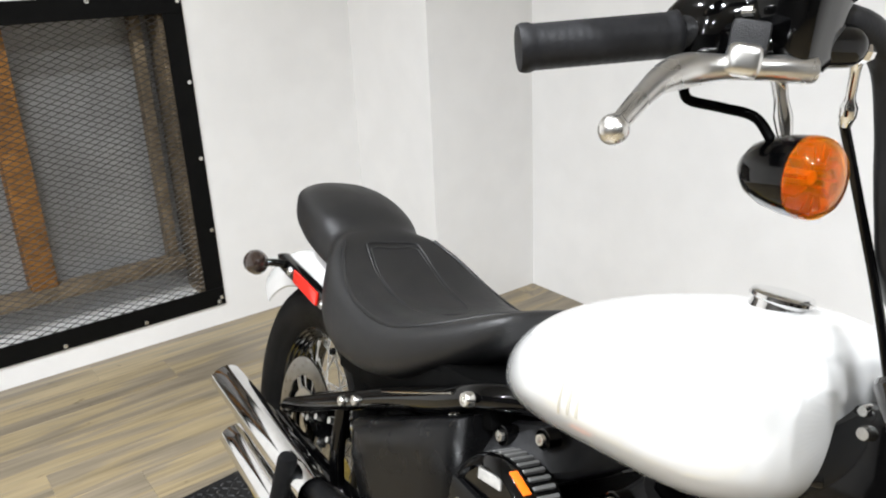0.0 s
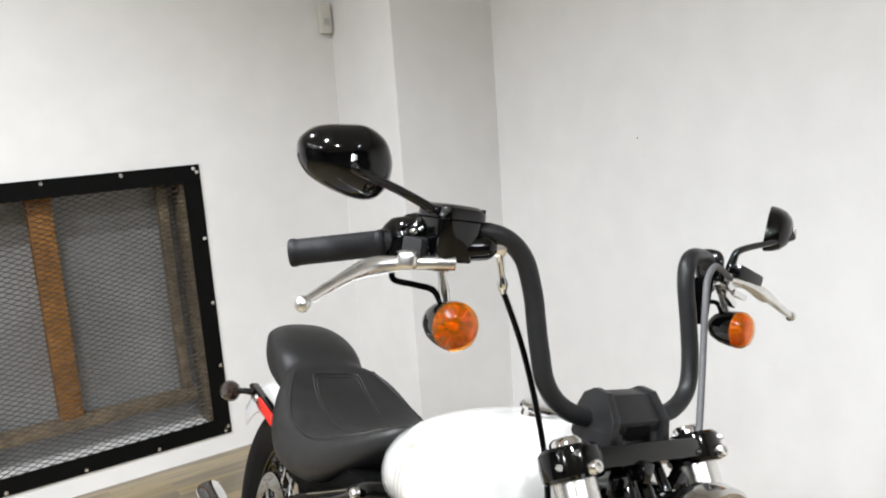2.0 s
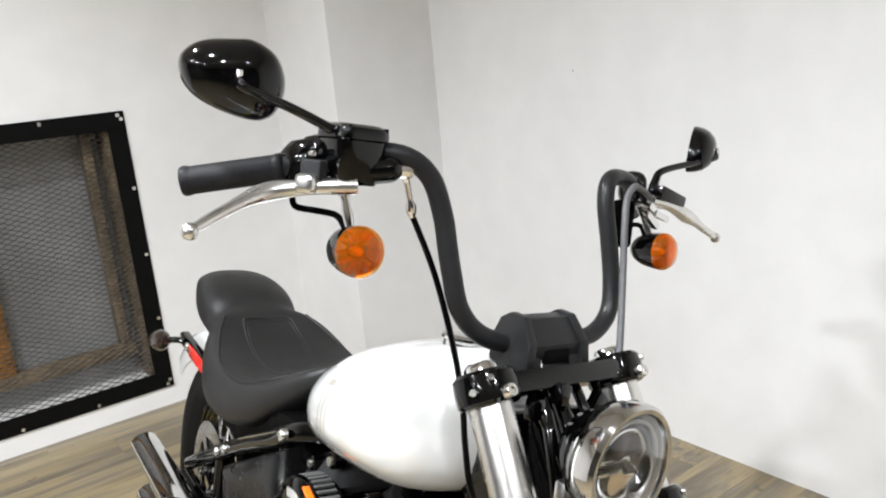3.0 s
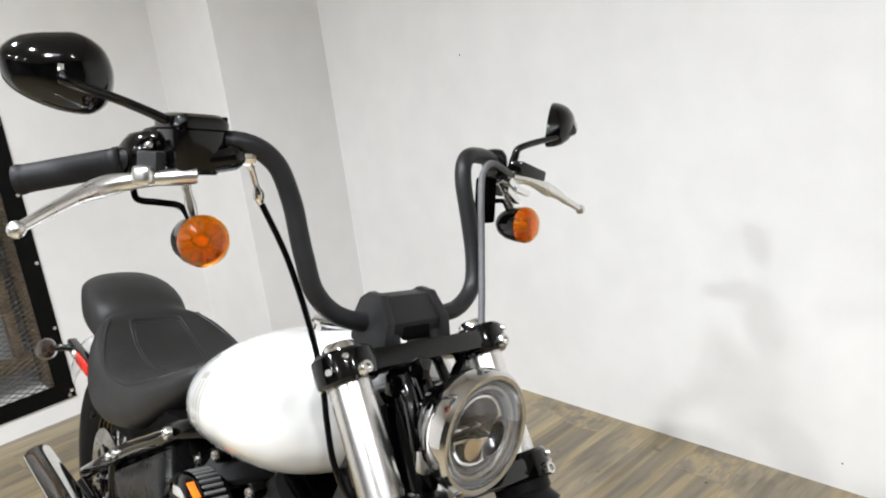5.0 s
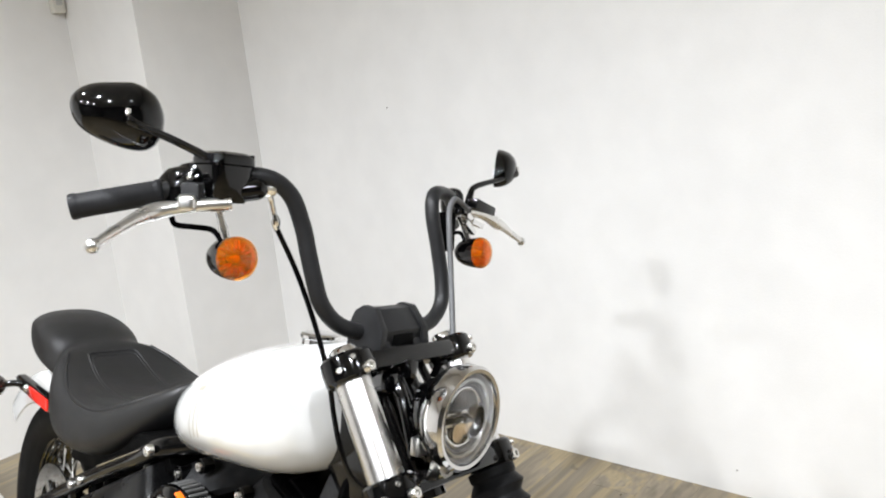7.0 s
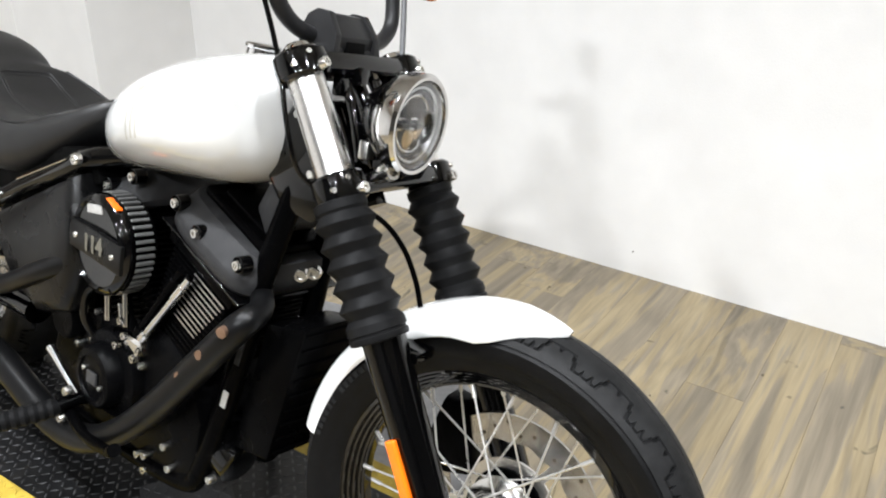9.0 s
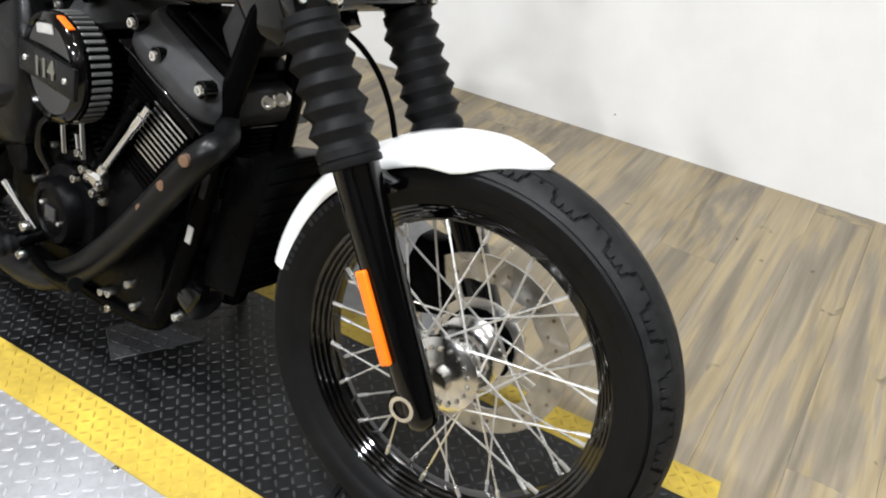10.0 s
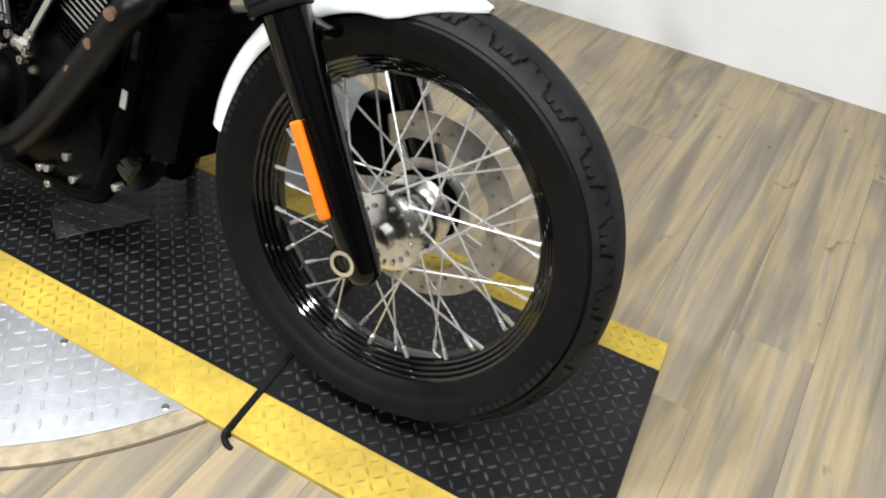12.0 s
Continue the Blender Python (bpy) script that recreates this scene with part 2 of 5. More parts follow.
def smooth_path(points, steps=8):
    """A Catmull-Rom curve through the points."""
    pts = [Vector(p) for p in points]
    pts = [pts[0] * 2 - pts[1]] + pts + [pts[-1] * 2 - pts[-2]]
    out = []
    for i in range(1, len(pts) - 2):
        p0, p1, p2, p3 = pts[i - 1 : i + 3]
        for k in range(steps):
            t = k / steps
            out.append(0.5 * (2 * p1 + (p2 - p0) * t + (2 * p0 - 5 * p1 + 4 * p2 - p3) * t * t + (3 * p1 - p0 - 3 * p2 + p3) * t ** 3))
    out.append(pts[-2])
    return out


def tube(bm, points, radius, seg=14, steps=8, cap=True):
    """Sweeps a round section along a smooth path; radius may be a list of one per point."""
    path = smooth_path(points, steps) if steps else [Vector(p) for p in points]
    if isinstance(radius, (list, tuple)):
        n = len(radius) - 1
        radii = []
        for i in range(len(path)):
            f = i / (len(path) - 1) * n
            k = min(int(f), n - 1)
            radii.append(radius[k] + (radius[k + 1] - radius[k]) * (f - k))
    else:
        radii = [radius] * len(path)
    up = None
    rings = []
    for i, p in enumerate(path):
        d = (path[min(i + 1, len(path) - 1)] - path[max(i - 1, 0)]).normalized()
        if up is None:
            up = d.orthogonal().normalized()
        up = (up - d * up.dot(d)).normalized()
        side = d.cross(up)
        rings.append([p + (up * math.cos(2 * math.pi * k / seg) + side * math.sin(2 * math.pi * k / seg)) * radii[i] for k in range(seg)])
    return ring_loft(bm, rings, cap)


def section(y, w, top, bottom, n=36, power=2.4, dish=0.0, cx=0.0):
    """A rounded ring across the bike, at y, half as wide as w."""
    out = []
    for k in range(n):
        a = 2 * math.pi * k / n
        ca, sa = math.cos(a), math.sin(a)
        x = w * math.copysign(abs(ca) ** (2 / power), ca)
        z = (top + bottom) / 2 + (top - bottom) / 2 * math.copysign(abs(sa) ** (2 / power), sa)
        if sa > 0:
            z += dish * ((x / max(w, 1e-4)) ** 2 - 0.5) * sa
        out.append(Vector((cx + x, y, z)))
    return out


def prism(bm, outline, x0, x1, bevel=0.0):
    """An outline of (y, z) pushed out from x0 to x1."""
    a = [bm.verts.new((x0, y, z)) for y, z in outline]
    b = [bm.verts.new((x1, y, z)) for y, z in outline]
    n = len(a)
    fs = [bm.faces.new(a[::-1]), bm.faces.new(b)]
    fs += [bm.faces.new((a[k], a[(k + 1) % n], b[(k + 1) % n], b[k])) for k in range(n)]
    if bevel:
        es = list({e for f in fs for e in f.edges})
        bmesh.ops.bevel(bm, geom=es, offset=bevel, segments=2, profile=0.6, affect="EDGES")
    return bm


def bolt(name, place, toward, r, h, mat, parent, label=""):
    bm = bmesh.new()
    a = Vector(place)
    m = along(a, a + Vector(toward))
    lathe(bm, [(r, -0.004), (r, h * 0.6), (r * 0.82, h), (r * 0.5, h), (r * 0.45, h * 0.55)], m, 12)
    return part(name, bm, mat, parent, label)


# ---- room ----
EAST, NORTH, WEST, SOUTH = 2.425, 2.488, -4.2, -4.6
COL_X, COL_Y = 1.952, 1.983


def slab(name, x0, x1, y0, y1, z0, z1, mat, label, category):
    ob = part(name, box(bmesh.new(), x0, x1, y0, y1, z0, z1), mat, None, label, smooth=False)
    return tagged(ob, label, category, kind="structure")


wall_east = slab("wall_east", EAST, EAST + 0.12, SOUTH, NORTH + 0.2, -0.05, CEIL, WALL, "smooth white painted interior wall with faint scuffs", "wall")
# unseen walls added to close the room, kept dark to cut bounce light
slab("wall_south", WEST, EAST, SOUTH - 0.12, SOUTH, -0.05, CEIL, UNSEEN_WALL, "plain unseen wall added to close the room, dark grey to cut bounce light", "wall")
slab("wall_west", WEST - 0.12, WEST, SOUTH, NORTH + 0.2, -0.05, CEIL, UNSEEN_WALL, "plain unseen wall added to close the room, dark grey to cut bounce light", "wall")
slab("wall_column", COL_X, EAST, COL_Y, NORTH, -0.05, CEIL, WALL, "white boxed-out column in the corner of the room", "column")
GX0, GX1, GZ0, GZ1 = 0.19, 1.319, 0.080, 1.200
OX0, OX1, OZ0, OZ1 = GX0 + 0.05, GX1 - 0.05, GZ0 + 0.05, GZ1 - 0.05
bm = bmesh.new()
box(bm, WEST, OX0, NORTH, NORTH + 0.2, -0.05, CEIL)
box(bm, OX1, EAST, NORTH, NORTH + 0.2, -0.05, CEIL)
box(bm, OX0, OX1, NORTH, NORTH + 0.2, -0.05, OZ0)
box(bm, OX0, OX1, NORTH, NORTH + 0.2, OZ1, CEIL)
wall_north = part("wall_north", bm, WALL, None, smooth=False)
tagged(wall_north, "white painted wall with a low meshed opening", "wall", kind="structure")
# unseen ceiling, its pale tone set for bounce light
slab("ceiling", WEST, EAST, SOUTH, NORTH, CEIL, CEIL + 0.1, CEILING, "plain pale unseen ceiling added to bounce light down", "ceiling")
floor = slab("floor", WEST, EAST, SOUTH, NORTH, -0.06, -0.002, SUBFLOOR, "oak-look vinyl plank floor with dark joints", "floor")

for y, z in ((-0.02, 0.078), (1.218, 1.205)):
    part("nail_hole", lathe(bmesh.new(), [(0.0026, 0.0), (0.0026, 0.0006), (0.0012, 0.0008)], Matrix.Translation((EAST, y, z)) @ Matrix.Rotation(radians(-90), 4, "Y"), 10), GROUT, wall_east, "small dark nail hole")
for x, y, r in ((2.187, 0.152, 0.007), (2.257, 0.277, 0.006), (2.086, -0.521, 0.006), (1.83, -0.31, 0.004)):
    part("scuff_mark", lathe(bmesh.new(), [(r, 0.0), (r * 0.9, 0.0005), (r * 0.4, 0.0008)], pose(x, y, 0.0005) @ Matrix.Diagonal((1.0, 0.6, 1.0, 1.0)), 9), GROUT, floor, "small dark scuff on the planks")

for lx, ly, power in LAMPS:
    lamp = thing("ceiling_lamp", "small round white spot lamp with a bright lens on the ceiling", "ceiling lamp", pose(lx, ly, CEIL), "ceiling spot lamps")
    part("housing", lathe(bmesh.new(), [(0.085, 0.0), (0.085, -0.006), (0.078, -0.012), (0.064, -0.012), (0.060, -0.004)], None, 32, cap=False), IVORY, lamp, "white trim ring")
    part("lens", lathe(bmesh.new(), [(0.060, -0.002), (0.058, -0.006), (0.030, -0.010), (0.004, -0.011)], None, 32), LAMP_GLOW, lamp, "glowing frosted lens")

# ---- meshed opening in the north wall ----
grille = thing("wall_grille", "black steel framed expanded metal grille over a timber-studded opening", "grille", pose(0, NORTH, 0))
bm = bmesh.new()
FW = 0.068
for x0, x1, z0, z1 in ((GX0, GX1, GZ1 - FW, GZ1), (GX0, GX1, GZ0, GZ0 + FW), (GX0, GX0 + FW, GZ0 + FW, GZ1 - FW), (GX1 - FW, GX1, GZ0 + FW, GZ1 - FW)):
    box(bm, x0, x1, -0.008, -0.001, z0, z1, 0.0015, seg=1)
part("frame", bm, FRAME_STEEL, grille, "black painted flat steel frame", smooth=False)
bm = bmesh.new()
CW, CH = 0.044, 0.0195
mx0, mx1, mz0, mz1 = GX0 + FW - 0.01, GX1 - FW + 0.01, GZ0 + FW - 0.01, GZ1 - FW + 0.01
nx, nz = int((mx1 - mx0) / CW), int((mz1 - mz0) / CH)
for i in range(nx):
    for j in range(nz):
        for k in (0, 1):
            xa, za = mx0 + i * CW, mz0 + (j + k) * CH
            for (xs, zs, xe, ze) in ((xa, mz0 + j * CH + CH / 2, xa + CW / 2, mz0 + j * CH + k * CH), (xa + CW / 2, mz0 + j * CH + k * CH, xa + CW, mz0 + j * CH + CH / 2)):
                v = []
                for px_, pz_ in ((xs, zs), (xe, ze)):
                    for dz, dy in ((-0.0010, 0.000), (0.0010, 0.002)):
                        v.append(bm.verts.new((px_, 0.004 + dy, pz_ + dz)))
                bm.faces.new((v[0], v[1], v[3], v[2]))
mesh_ob = part("expanded_mesh", bm, MESH_STEEL, grille, "raw diamond-pattern expanded metal", smooth=False)
sol = mesh_ob.modifiers.new("thick", "SOLIDIFY")
sol.thickness = 0.0012
for k in range(5):
    f = k / 4
    for px_, pz_ in {(GX0 + 0.02 + f * (GX1 - GX0 - 0.045), GZ1 - 0.015), (GX0 + 0.02 + f * (GX1 - GX0 - 0.045), GZ0 + 0.014), (GX1 - 0.014, GZ0 + 0.03 + f * 1.06), (GX0 + 0.014, GZ0 + 0.03 + f * 1.06)}:
        bolt("screw", (px_, -0.008, pz_), (0, -1, 0), 0.0085, 0.005, STEEL, grille)
for x0, x1, mat, dep in ((0.70, 0.782, STUD, 0.05), (0.24, 0.31, STUD, 0.05), (1.165, 1.20, DUSTY_WOOD, 0.07)):
    part("stud", box(bmesh.new(), x0, x1, dep, dep + 0.09 - 0.035 * (x0 > 1), 0.2855, OZ1, 0.003), mat, grille, "brown timber stud")
part("sill_board", box(bmesh.new(), OX0, OX1 - 0.055, 0.05, 0.105, 0.236, 0.285, 0.003), DUSTY_WOOD, grille, "dusty timber sill")
part("side_board", box(bmesh.new(), OX1 - 0.03, OX1, 0.012, 0.148, OZ0, OZ1, 0.003), DUSTY_WOOD, grille, "chipped timber lining board")
part("backing_sheet", box(bmesh.new(), OX0 - 0.3, OX1 + 0.3, 0.15, 0.165, OZ0 - 0.3, OZ1 + 0.3), GREY_SHEET, grille, "dull grey sheet behind the studs", smooth=False)

sensor = thing("wall_sensor", "small ivory plastic sensor box fixed high on the wall", "sensor", pose(1.918, NORTH, 1.752))
part("housing", box(bmesh.new(), -0.026, 0.026, -0.035, 0, -0.06, 0.06, 0.008), IVORY, sensor)
part("lens", box(bmesh.new(), -0.012, 0.012, -0.038, -0.034, -0.03, 0.0, 0.001), material("sensor_lens", (0.5, 0.5, 0.48), 0.3, grain=0.1), sensor, "grey lens window")

# ---- turntable and checker-plate platform ----
TT, PT = 0.007, 0.010
turntable = thing("turntable", "round aluminium checker-plate turntable under a black platform", "turntable", pose(1.03, 0.49, 0))
part("rim_edge", lathe(bmesh.new(), [(0.734, 0.0), (0.734, TT - 0.003), (0.70, TT - 0.0028)], None, 96), PLY, turntable, "bare plywood edge")
part("joint_ring", lathe(bmesh.new(), [(0.7345, 0.0), (0.7345, 0.0022), (0.738, 0.0022), (0.738, 0.0)], None, 96, cap=False), GROUT, turntable, "dark joint round the turntable")
part("top_plate", lathe(bmesh.new(), [(0.698, 0.0), (0.698, TT - 0.0008), (0.696, TT)], None, 96), ALU_PLATE, turntable, "bright aluminium checker plate")


def lug_field(bm, inside, x0, x1, y0, y1, z, pitch=0.0195, length=0.0175, width=0.0046, height=0.0013, turn=0.0):
    """Raised lozenges in alternate directions."""
    ix, iy = max(1, round((x1 - x0) / pitch)), int((y1 - y0) / pitch)
    px_ = (x1 - x0) / ix
    for i in range(ix):
        for j in range(iy):
            cx, cy = x0 + (i + 0.5) * px_, y0 + (j + 0.5) * pitch
            if not inside(cx, cy):
                continue
            a = math.radians(45 if (i + j) % 2 else -45) + turn
            ca, sa = math.cos(a), math.sin(a)
            base = [(length / 2, 0), (0.18 * length, width / 2), (-0.18 * length, width / 2), (-length / 2, 0), (-0.18 * length, -width / 2), (0.18 * length, -width / 2)]
            lo = [bm.verts.new((cx + u * ca - v * sa, cy + u * sa + v * ca, z)) for u, v in base]
            hi = [bm.verts.new((cx + 0.68 * (u * ca - v * sa), cy + 0.68 * (u * sa + v * ca), z + height)) for u, v in base]
            bm.faces.new(hi)
            for k in range(6):
                bm.faces.new((lo[k], lo[(k + 1) % 6], hi[(k + 1) % 6], hi[k]))
    return bm


def slab_poly(bm, outline, z0, z1, bevel=0.0):
    lo = [bm.verts.new((x, y, z0)) for x, y in outline]
    hi = [bm.verts.new((x, y, z1)) for x, y in outline]
    n = len(lo)
    bm.faces.new(lo[::-1])
    top = bm.faces.new(hi)
    for k in range(n):
        bm.faces.new((lo[k], lo[(k + 1) % n], hi[(k + 1) % n], hi[k]))
    if bevel:
        bmesh.ops.bevel(bm, geom=list(top.edges), offset=bevel, segments=1, affect="EDGES")
    return bm


tagged(part("checker_pattern", lug_field(bmesh.new(), lambda x, y: math.hypot(x, y) < 0.675 and x < -0.30, -0.71, -0.29, -0.7, 0.7, TT, 0.026, 0.0225, 0.0062, 0.0011), ALU_LUG, turntable, "raised aluminium tread lugs", smooth=False), kind="stuff")
for bx, by in ((-0.355, -0.348), (-0.359, -0.585), (-0.55, -0.30)):
    bolt("plate_screw", (bx, by, TT), (0, 0, 1), 0.007, 0.002, STEEL, turntable)
PX0, PX1, PY1 = -0.313, 0.245, 1.90
NEAR_W, FAR_W = 0.087, 0.070
platform = thing("checker_plate_platform", "black checker-plate platform with worn yellow painted edges", "platform", pose(1.008, -0.345, 0, 0, 0, 1.6))


def skew(x, y):
    """The ends and the gap of the platform run a little aslant."""
    return y + 0.075 * x


FRONT_END, GAP = -0.405, 0.170
for name, x0, x1, mat, z in (("near_edge", PX0, PX0 + NEAR_W, YELLOW, PT + 0.0005), ("plate", PX0 + NEAR_W, PX1 - FAR_W, BLACK_PLATE, PT), ("far_edge", PX1 - FAR_W, PX1, YELLOW, PT + 0.0005)):
    for y0, y1 in ((FRONT_END, GAP - 0.005), (GAP + 0.005, PY1)):
        outline = [(x0, skew(x0, y0)), (x1, skew(x1, y0)), (x1, skew(x1, y1)), (x0, skew(x0, y1))]
        lab = "worn yellow painted edge" if mat is YELLOW else "black painted checker plate"
        ob = part("yellow_edge" if mat is YELLOW else "checker_plate", slab_poly(bmesh.new(), outline, 0.0, z, 0.0008), mat, platform, lab, smooth=False)
        fld = lug_field(bmesh.new(), lambda x, y: skew(x, y0) + 0.011 < y < skew(x, y1) - 0.011, x0 + 0.004, x1 - 0.004, y0 - 0.05, y1 + 0.05, z)
        tagged(part("checker_pattern", fld, YELLOW_WORN if mat is YELLOW else PLATE_LUG, ob, smooth=False), kind="stuff")
gx0, gx1 = PX0, PX1
strip = bmesh.new()
slab_poly(strip, [(gx0 - 0.004, skew(gx0, GAP - 0.006)), (gx1, skew(gx1, GAP - 0.006)), (gx1, skew(gx1, GAP + 0.006)), (gx0 - 0.004, skew(gx0, GAP + 0.006))], 0.0, PT + 0.004, 0.0015)
part("gap_strip", strip, RUBBER, platform, "black rubber strip in the gap between plates", smooth=False)
ex = PX0 - 0.002
ey = skew(ex, GAP)
part("strip_end", tube(bmesh.new(), [(ex + 0.012, ey, PT + 0.002), (ex - 0.002, ey, PT + 0.002), (ex - 0.010, ey - 0.002, 0.006), (ex - 0.016, ey - 0.012, 0.004), (ex - 0.017, ey - 0.022, 0.003)], [0.006, 0.006, 0.0055, 0.005, 0.004], 10, 4), RUBBER, platform, "drooping end of the rubber strip")
patch = thing("stand_plate", "small bare aluminium checker plate, darkened for the shade under the engine", "metal plate", pose(0.94, 0.355, PT + 0.0025, 0, 0, -33))
part("plate", box(bmesh.new(), -0.088, 0.088, -0.052, 0.052, -0.002, 0.002, 0.0008, seg=1), SHADE_ALU, patch, smooth=False)
part("checker_pattern", lug_field(bmesh.new(), lambda x, y: True, -0.084, 0.084, -0.05, 0.052, 0.002), SHADE_ALU, patch, smooth=False)

# ---- motorcycle ----
bike = thing("motorcycle", "white and black cruiser motorcycle leaning on its side stand", "motorcycle", pose(0.868, -0.353, 0, 0, 13.1, 0))
PIVOT = Matrix.Translation((0, 0.27, 0))
BODY = PIVOT @ Matrix.Rotation(radians(-6.0), 4, "Z") @ PIVOT.inverted()
UPRIGHT = Matrix.Translation((0, 0, 0.335))
FRONT = Matrix.Translation((-0.011, 0, 0)) @ UPRIGHT @ Matrix.Rotation(radians(0.5), 4, "Y") @ UPRIGHT.inverted() @ PIVOT @ Matrix.Rotation(radians(2.3), 4, "Z") @ PIVOT.inverted()
ACROSS = Matrix.Rotation(radians(90), 4, "Y")
OUT = Matrix.Rotation(radians(-90), 4, "Y")


def fpart(name, bm, mat, label="", **more):
    return part(name, bm, mat, bike, label, basis=FRONT, **more)


def bpart(name, bm, mat, label="", **more):
    return part(name, bm, mat, bike, label, basis=BODY, **more)


def tread(bm, at, r_out, half, depth, n):
    """A crown band and two shoulder bands parted by a stepped groove, with short sipes in its bays."""
    def surf(v, lift):
        # v: 0 at the crown, 1 at the shoulder
        drop = (r_out * 0.235) * (1 - math.sqrt(max(0.0, 1 - (v * 0.80) ** 2)))
        return r_out - drop - depth + lift, half * v * 0.93

    def step(u):
        u %= 1.0
        return 0.80 if 0.04 < u < 0.50 else 0.46 if 0.54 < u < 1.0 else 0.63

    per = 36
    reach = 1
    for side in (-1, 1):
        for band in ("crown", "shoulder"):
            top, foot = [], []
            for k in range(n * per):
                u = k / per + (0.5 if side > 0 else 0.0)
                near = [step(u + d / per) for d in range(-reach, reach + 1)]
                f = u % 1.0
                if band == "crown":
                    edge = min(near) - 0.026
                    if 0.17 < f < 0.215 or 0.33 < f < 0.375:
                        edge -= 0.13
                    ends = (0.0 if side < 0 else 0.02, edge)
                else:
                    edge = max(near) + 0.026
                    if 0.74 < f < 0.785:
                        edge += 0.13
                    ends = (edge, 0.95)
                a = 2 * math.pi * u / n
                rows = [ends[0] + (ends[1] - ends[0]) * j / 4 for j in range(5)]
                column = []
                for v in rows:
                    r, h = surf(v, depth)
                    column.append(bm.verts.new(at @ Vector((r * math.cos(a), r * math.sin(a), side * h))))
                r, h = surf(edge, 0.0)
                foot.append(bm.verts.new(at @ Vector((r * math.cos(a), r * math.sin(a), side * h))))
                top.append(column)
            m_ = n * per
            for k in range(m_):
                a_, b_ = top[k], top[(k + 1) % m_]
                for j in range(4):
                    bm.faces.new((a_[j], a_[j + 1], b_[j + 1], b_[j]))
                j = 4 if band == "crown" else 0
                bm.faces.new((a_[j], foot[k], foot[(k + 1) % m_], b_[j]))
    return bm


def wheel(name, maker, centre, r_out, width, r_rim, n_spoke, disc_sides):
    at = Matrix.Translation(centre) @ ACROSS
    bm = bmesh.new()
    lathe(bm, [(0.010, -0.078), (0.022, -0.076), (0.022, -0.056), (0.040, -0.052), (0.052, -0.048), (0.056, -0.046), (0.056, -0.036), (0.044, -0.030), (0.036, -0.016), (0.034, 0.0), (0.036, 0.016), (0.044, 0.030), (0.056, 0.036), (0.056, 0.046), (0.040, 0.052), (0.022, 0.056), (0.022, 0.076), (0.010, 0.078)], at, 40)
    hub = maker(name, bm, HUB, "bright machined hub with a wire-spoked wheel")
    w = width / 2
    bm = bmesh.new()
    side = r_out - r_rim
    d = 0.005
    prof = [(r_rim - 0.004, -w * 0.62), (r_rim + 0.010, -w * 0.80), (r_rim + 0.016, -w * 0.82), (r_rim + 0.019, -w * 0.86), (r_rim + side * 0.42, -w * 0.98), (r_rim + side * 0.60, -w)]
    for k in range(8):
        v = 1.0 - k / 7
        prof.append((r_out - d - r_out * 0.235 * (1 - math.sqrt(max(0.0, 1 - (v * 0.80) ** 2))), -w * v * 0.945))
    full = prof + [(r, -h) for r, h in prof[-2::-1]]
    lathe(bm, full, at, 120, cap=False)
    part("tyre", bm, TYRE, hub, "black rubber tyre with stepped tread", angle=40)
    tagged(part("tread_pattern", tread(bmesh.new(), at, r_out, w, d, 22), TREAD, hub, "raised tread with a stepped groove", angle=40), kind="stuff")
    bm = bmesh.new()
    rr = r_rim
    prof = [(rr + 0.007, -w * 0.74), (rr + 0.0085, -w * 0.69), (rr + 0.006, -w * 0.64), (rr - 0.003, -w * 0.62)]
    for k in range(4):
        q = rr - 0.004 - 0.0062 * k
        u = -w * (0.60 - 0.105 * k)
        prof += [(q, u), (q - 0.0030, u - w * 0.012), (q - 0.0052, u + w * 0.020), (q - 0.0058, u + w * 0.085)]
    prof += [(rr - 0.032, -w * 0.18), (rr - 0.033, 0)]
    lathe(bm, prof + [(r, -h) for r, h in prof[-2::-1]], at, 120, cap=False)
    part("rim", bm, RIM_BLACK, hub, "gloss black steel rim", angle=20)
    for k in range(n_spoke):
        s = 1 if k % 2 else -1
        lean = 1 if (k // 2) % 2 else -1
        a = 2 * math.pi * k / n_spoke + 0.05
        a0 = a - lean * radians(62)
        p0 = Vector(centre) + Vector((s * 0.043, math.cos(a0) * 0.050, math.sin(a0) * 0.050))
        p1 = Vector(centre) + Vector((s * 0.012, math.cos(a) * (rr - 0.030), math.sin(a) * (rr - 0.030)))
        bm = bmesh.new()
        tube(bm, [p0, p0.lerp(p1, 0.90), p0.lerp(p1, 0.905), p1], [0.0017, 0.0017, 0.0032, 0.0032], 8, 0)
        part("spoke", bm, SPOKE, hub)
    for s in disc_sides:
        m2 = Matrix.Translation(Vector(centre) + Vector((s * 0.070, 0, 0))) @ ACROSS
        bm = bmesh.new()
        n_seg = 96
        rings = []
        for r, h in ((0.104, -0.0025), (0.146, -0.0025), (0.146, 0.0025), (0.104, 0.0025)):
            rings.append([m2 @ Vector(((r + (0.0025 * math.sin(12 * 2 * math.pi * k / n_seg) if r < 0.12 else 0)) * math.cos(2 * math.pi * k / n_seg), (r + (0.0025 * math.sin(12 * 2 * math.pi * k / n_seg) if r < 0.12 else 0)) * math.sin(2 * math.pi * k / n_seg), h)) for k in range(n_seg)])
        ring_loft(bm, rings, closed=True)
        disc = part("brake_disc", bm, DISC, hub, "drilled steel brake disc", angle=25)
        bm = bmesh.new()
        rings = []
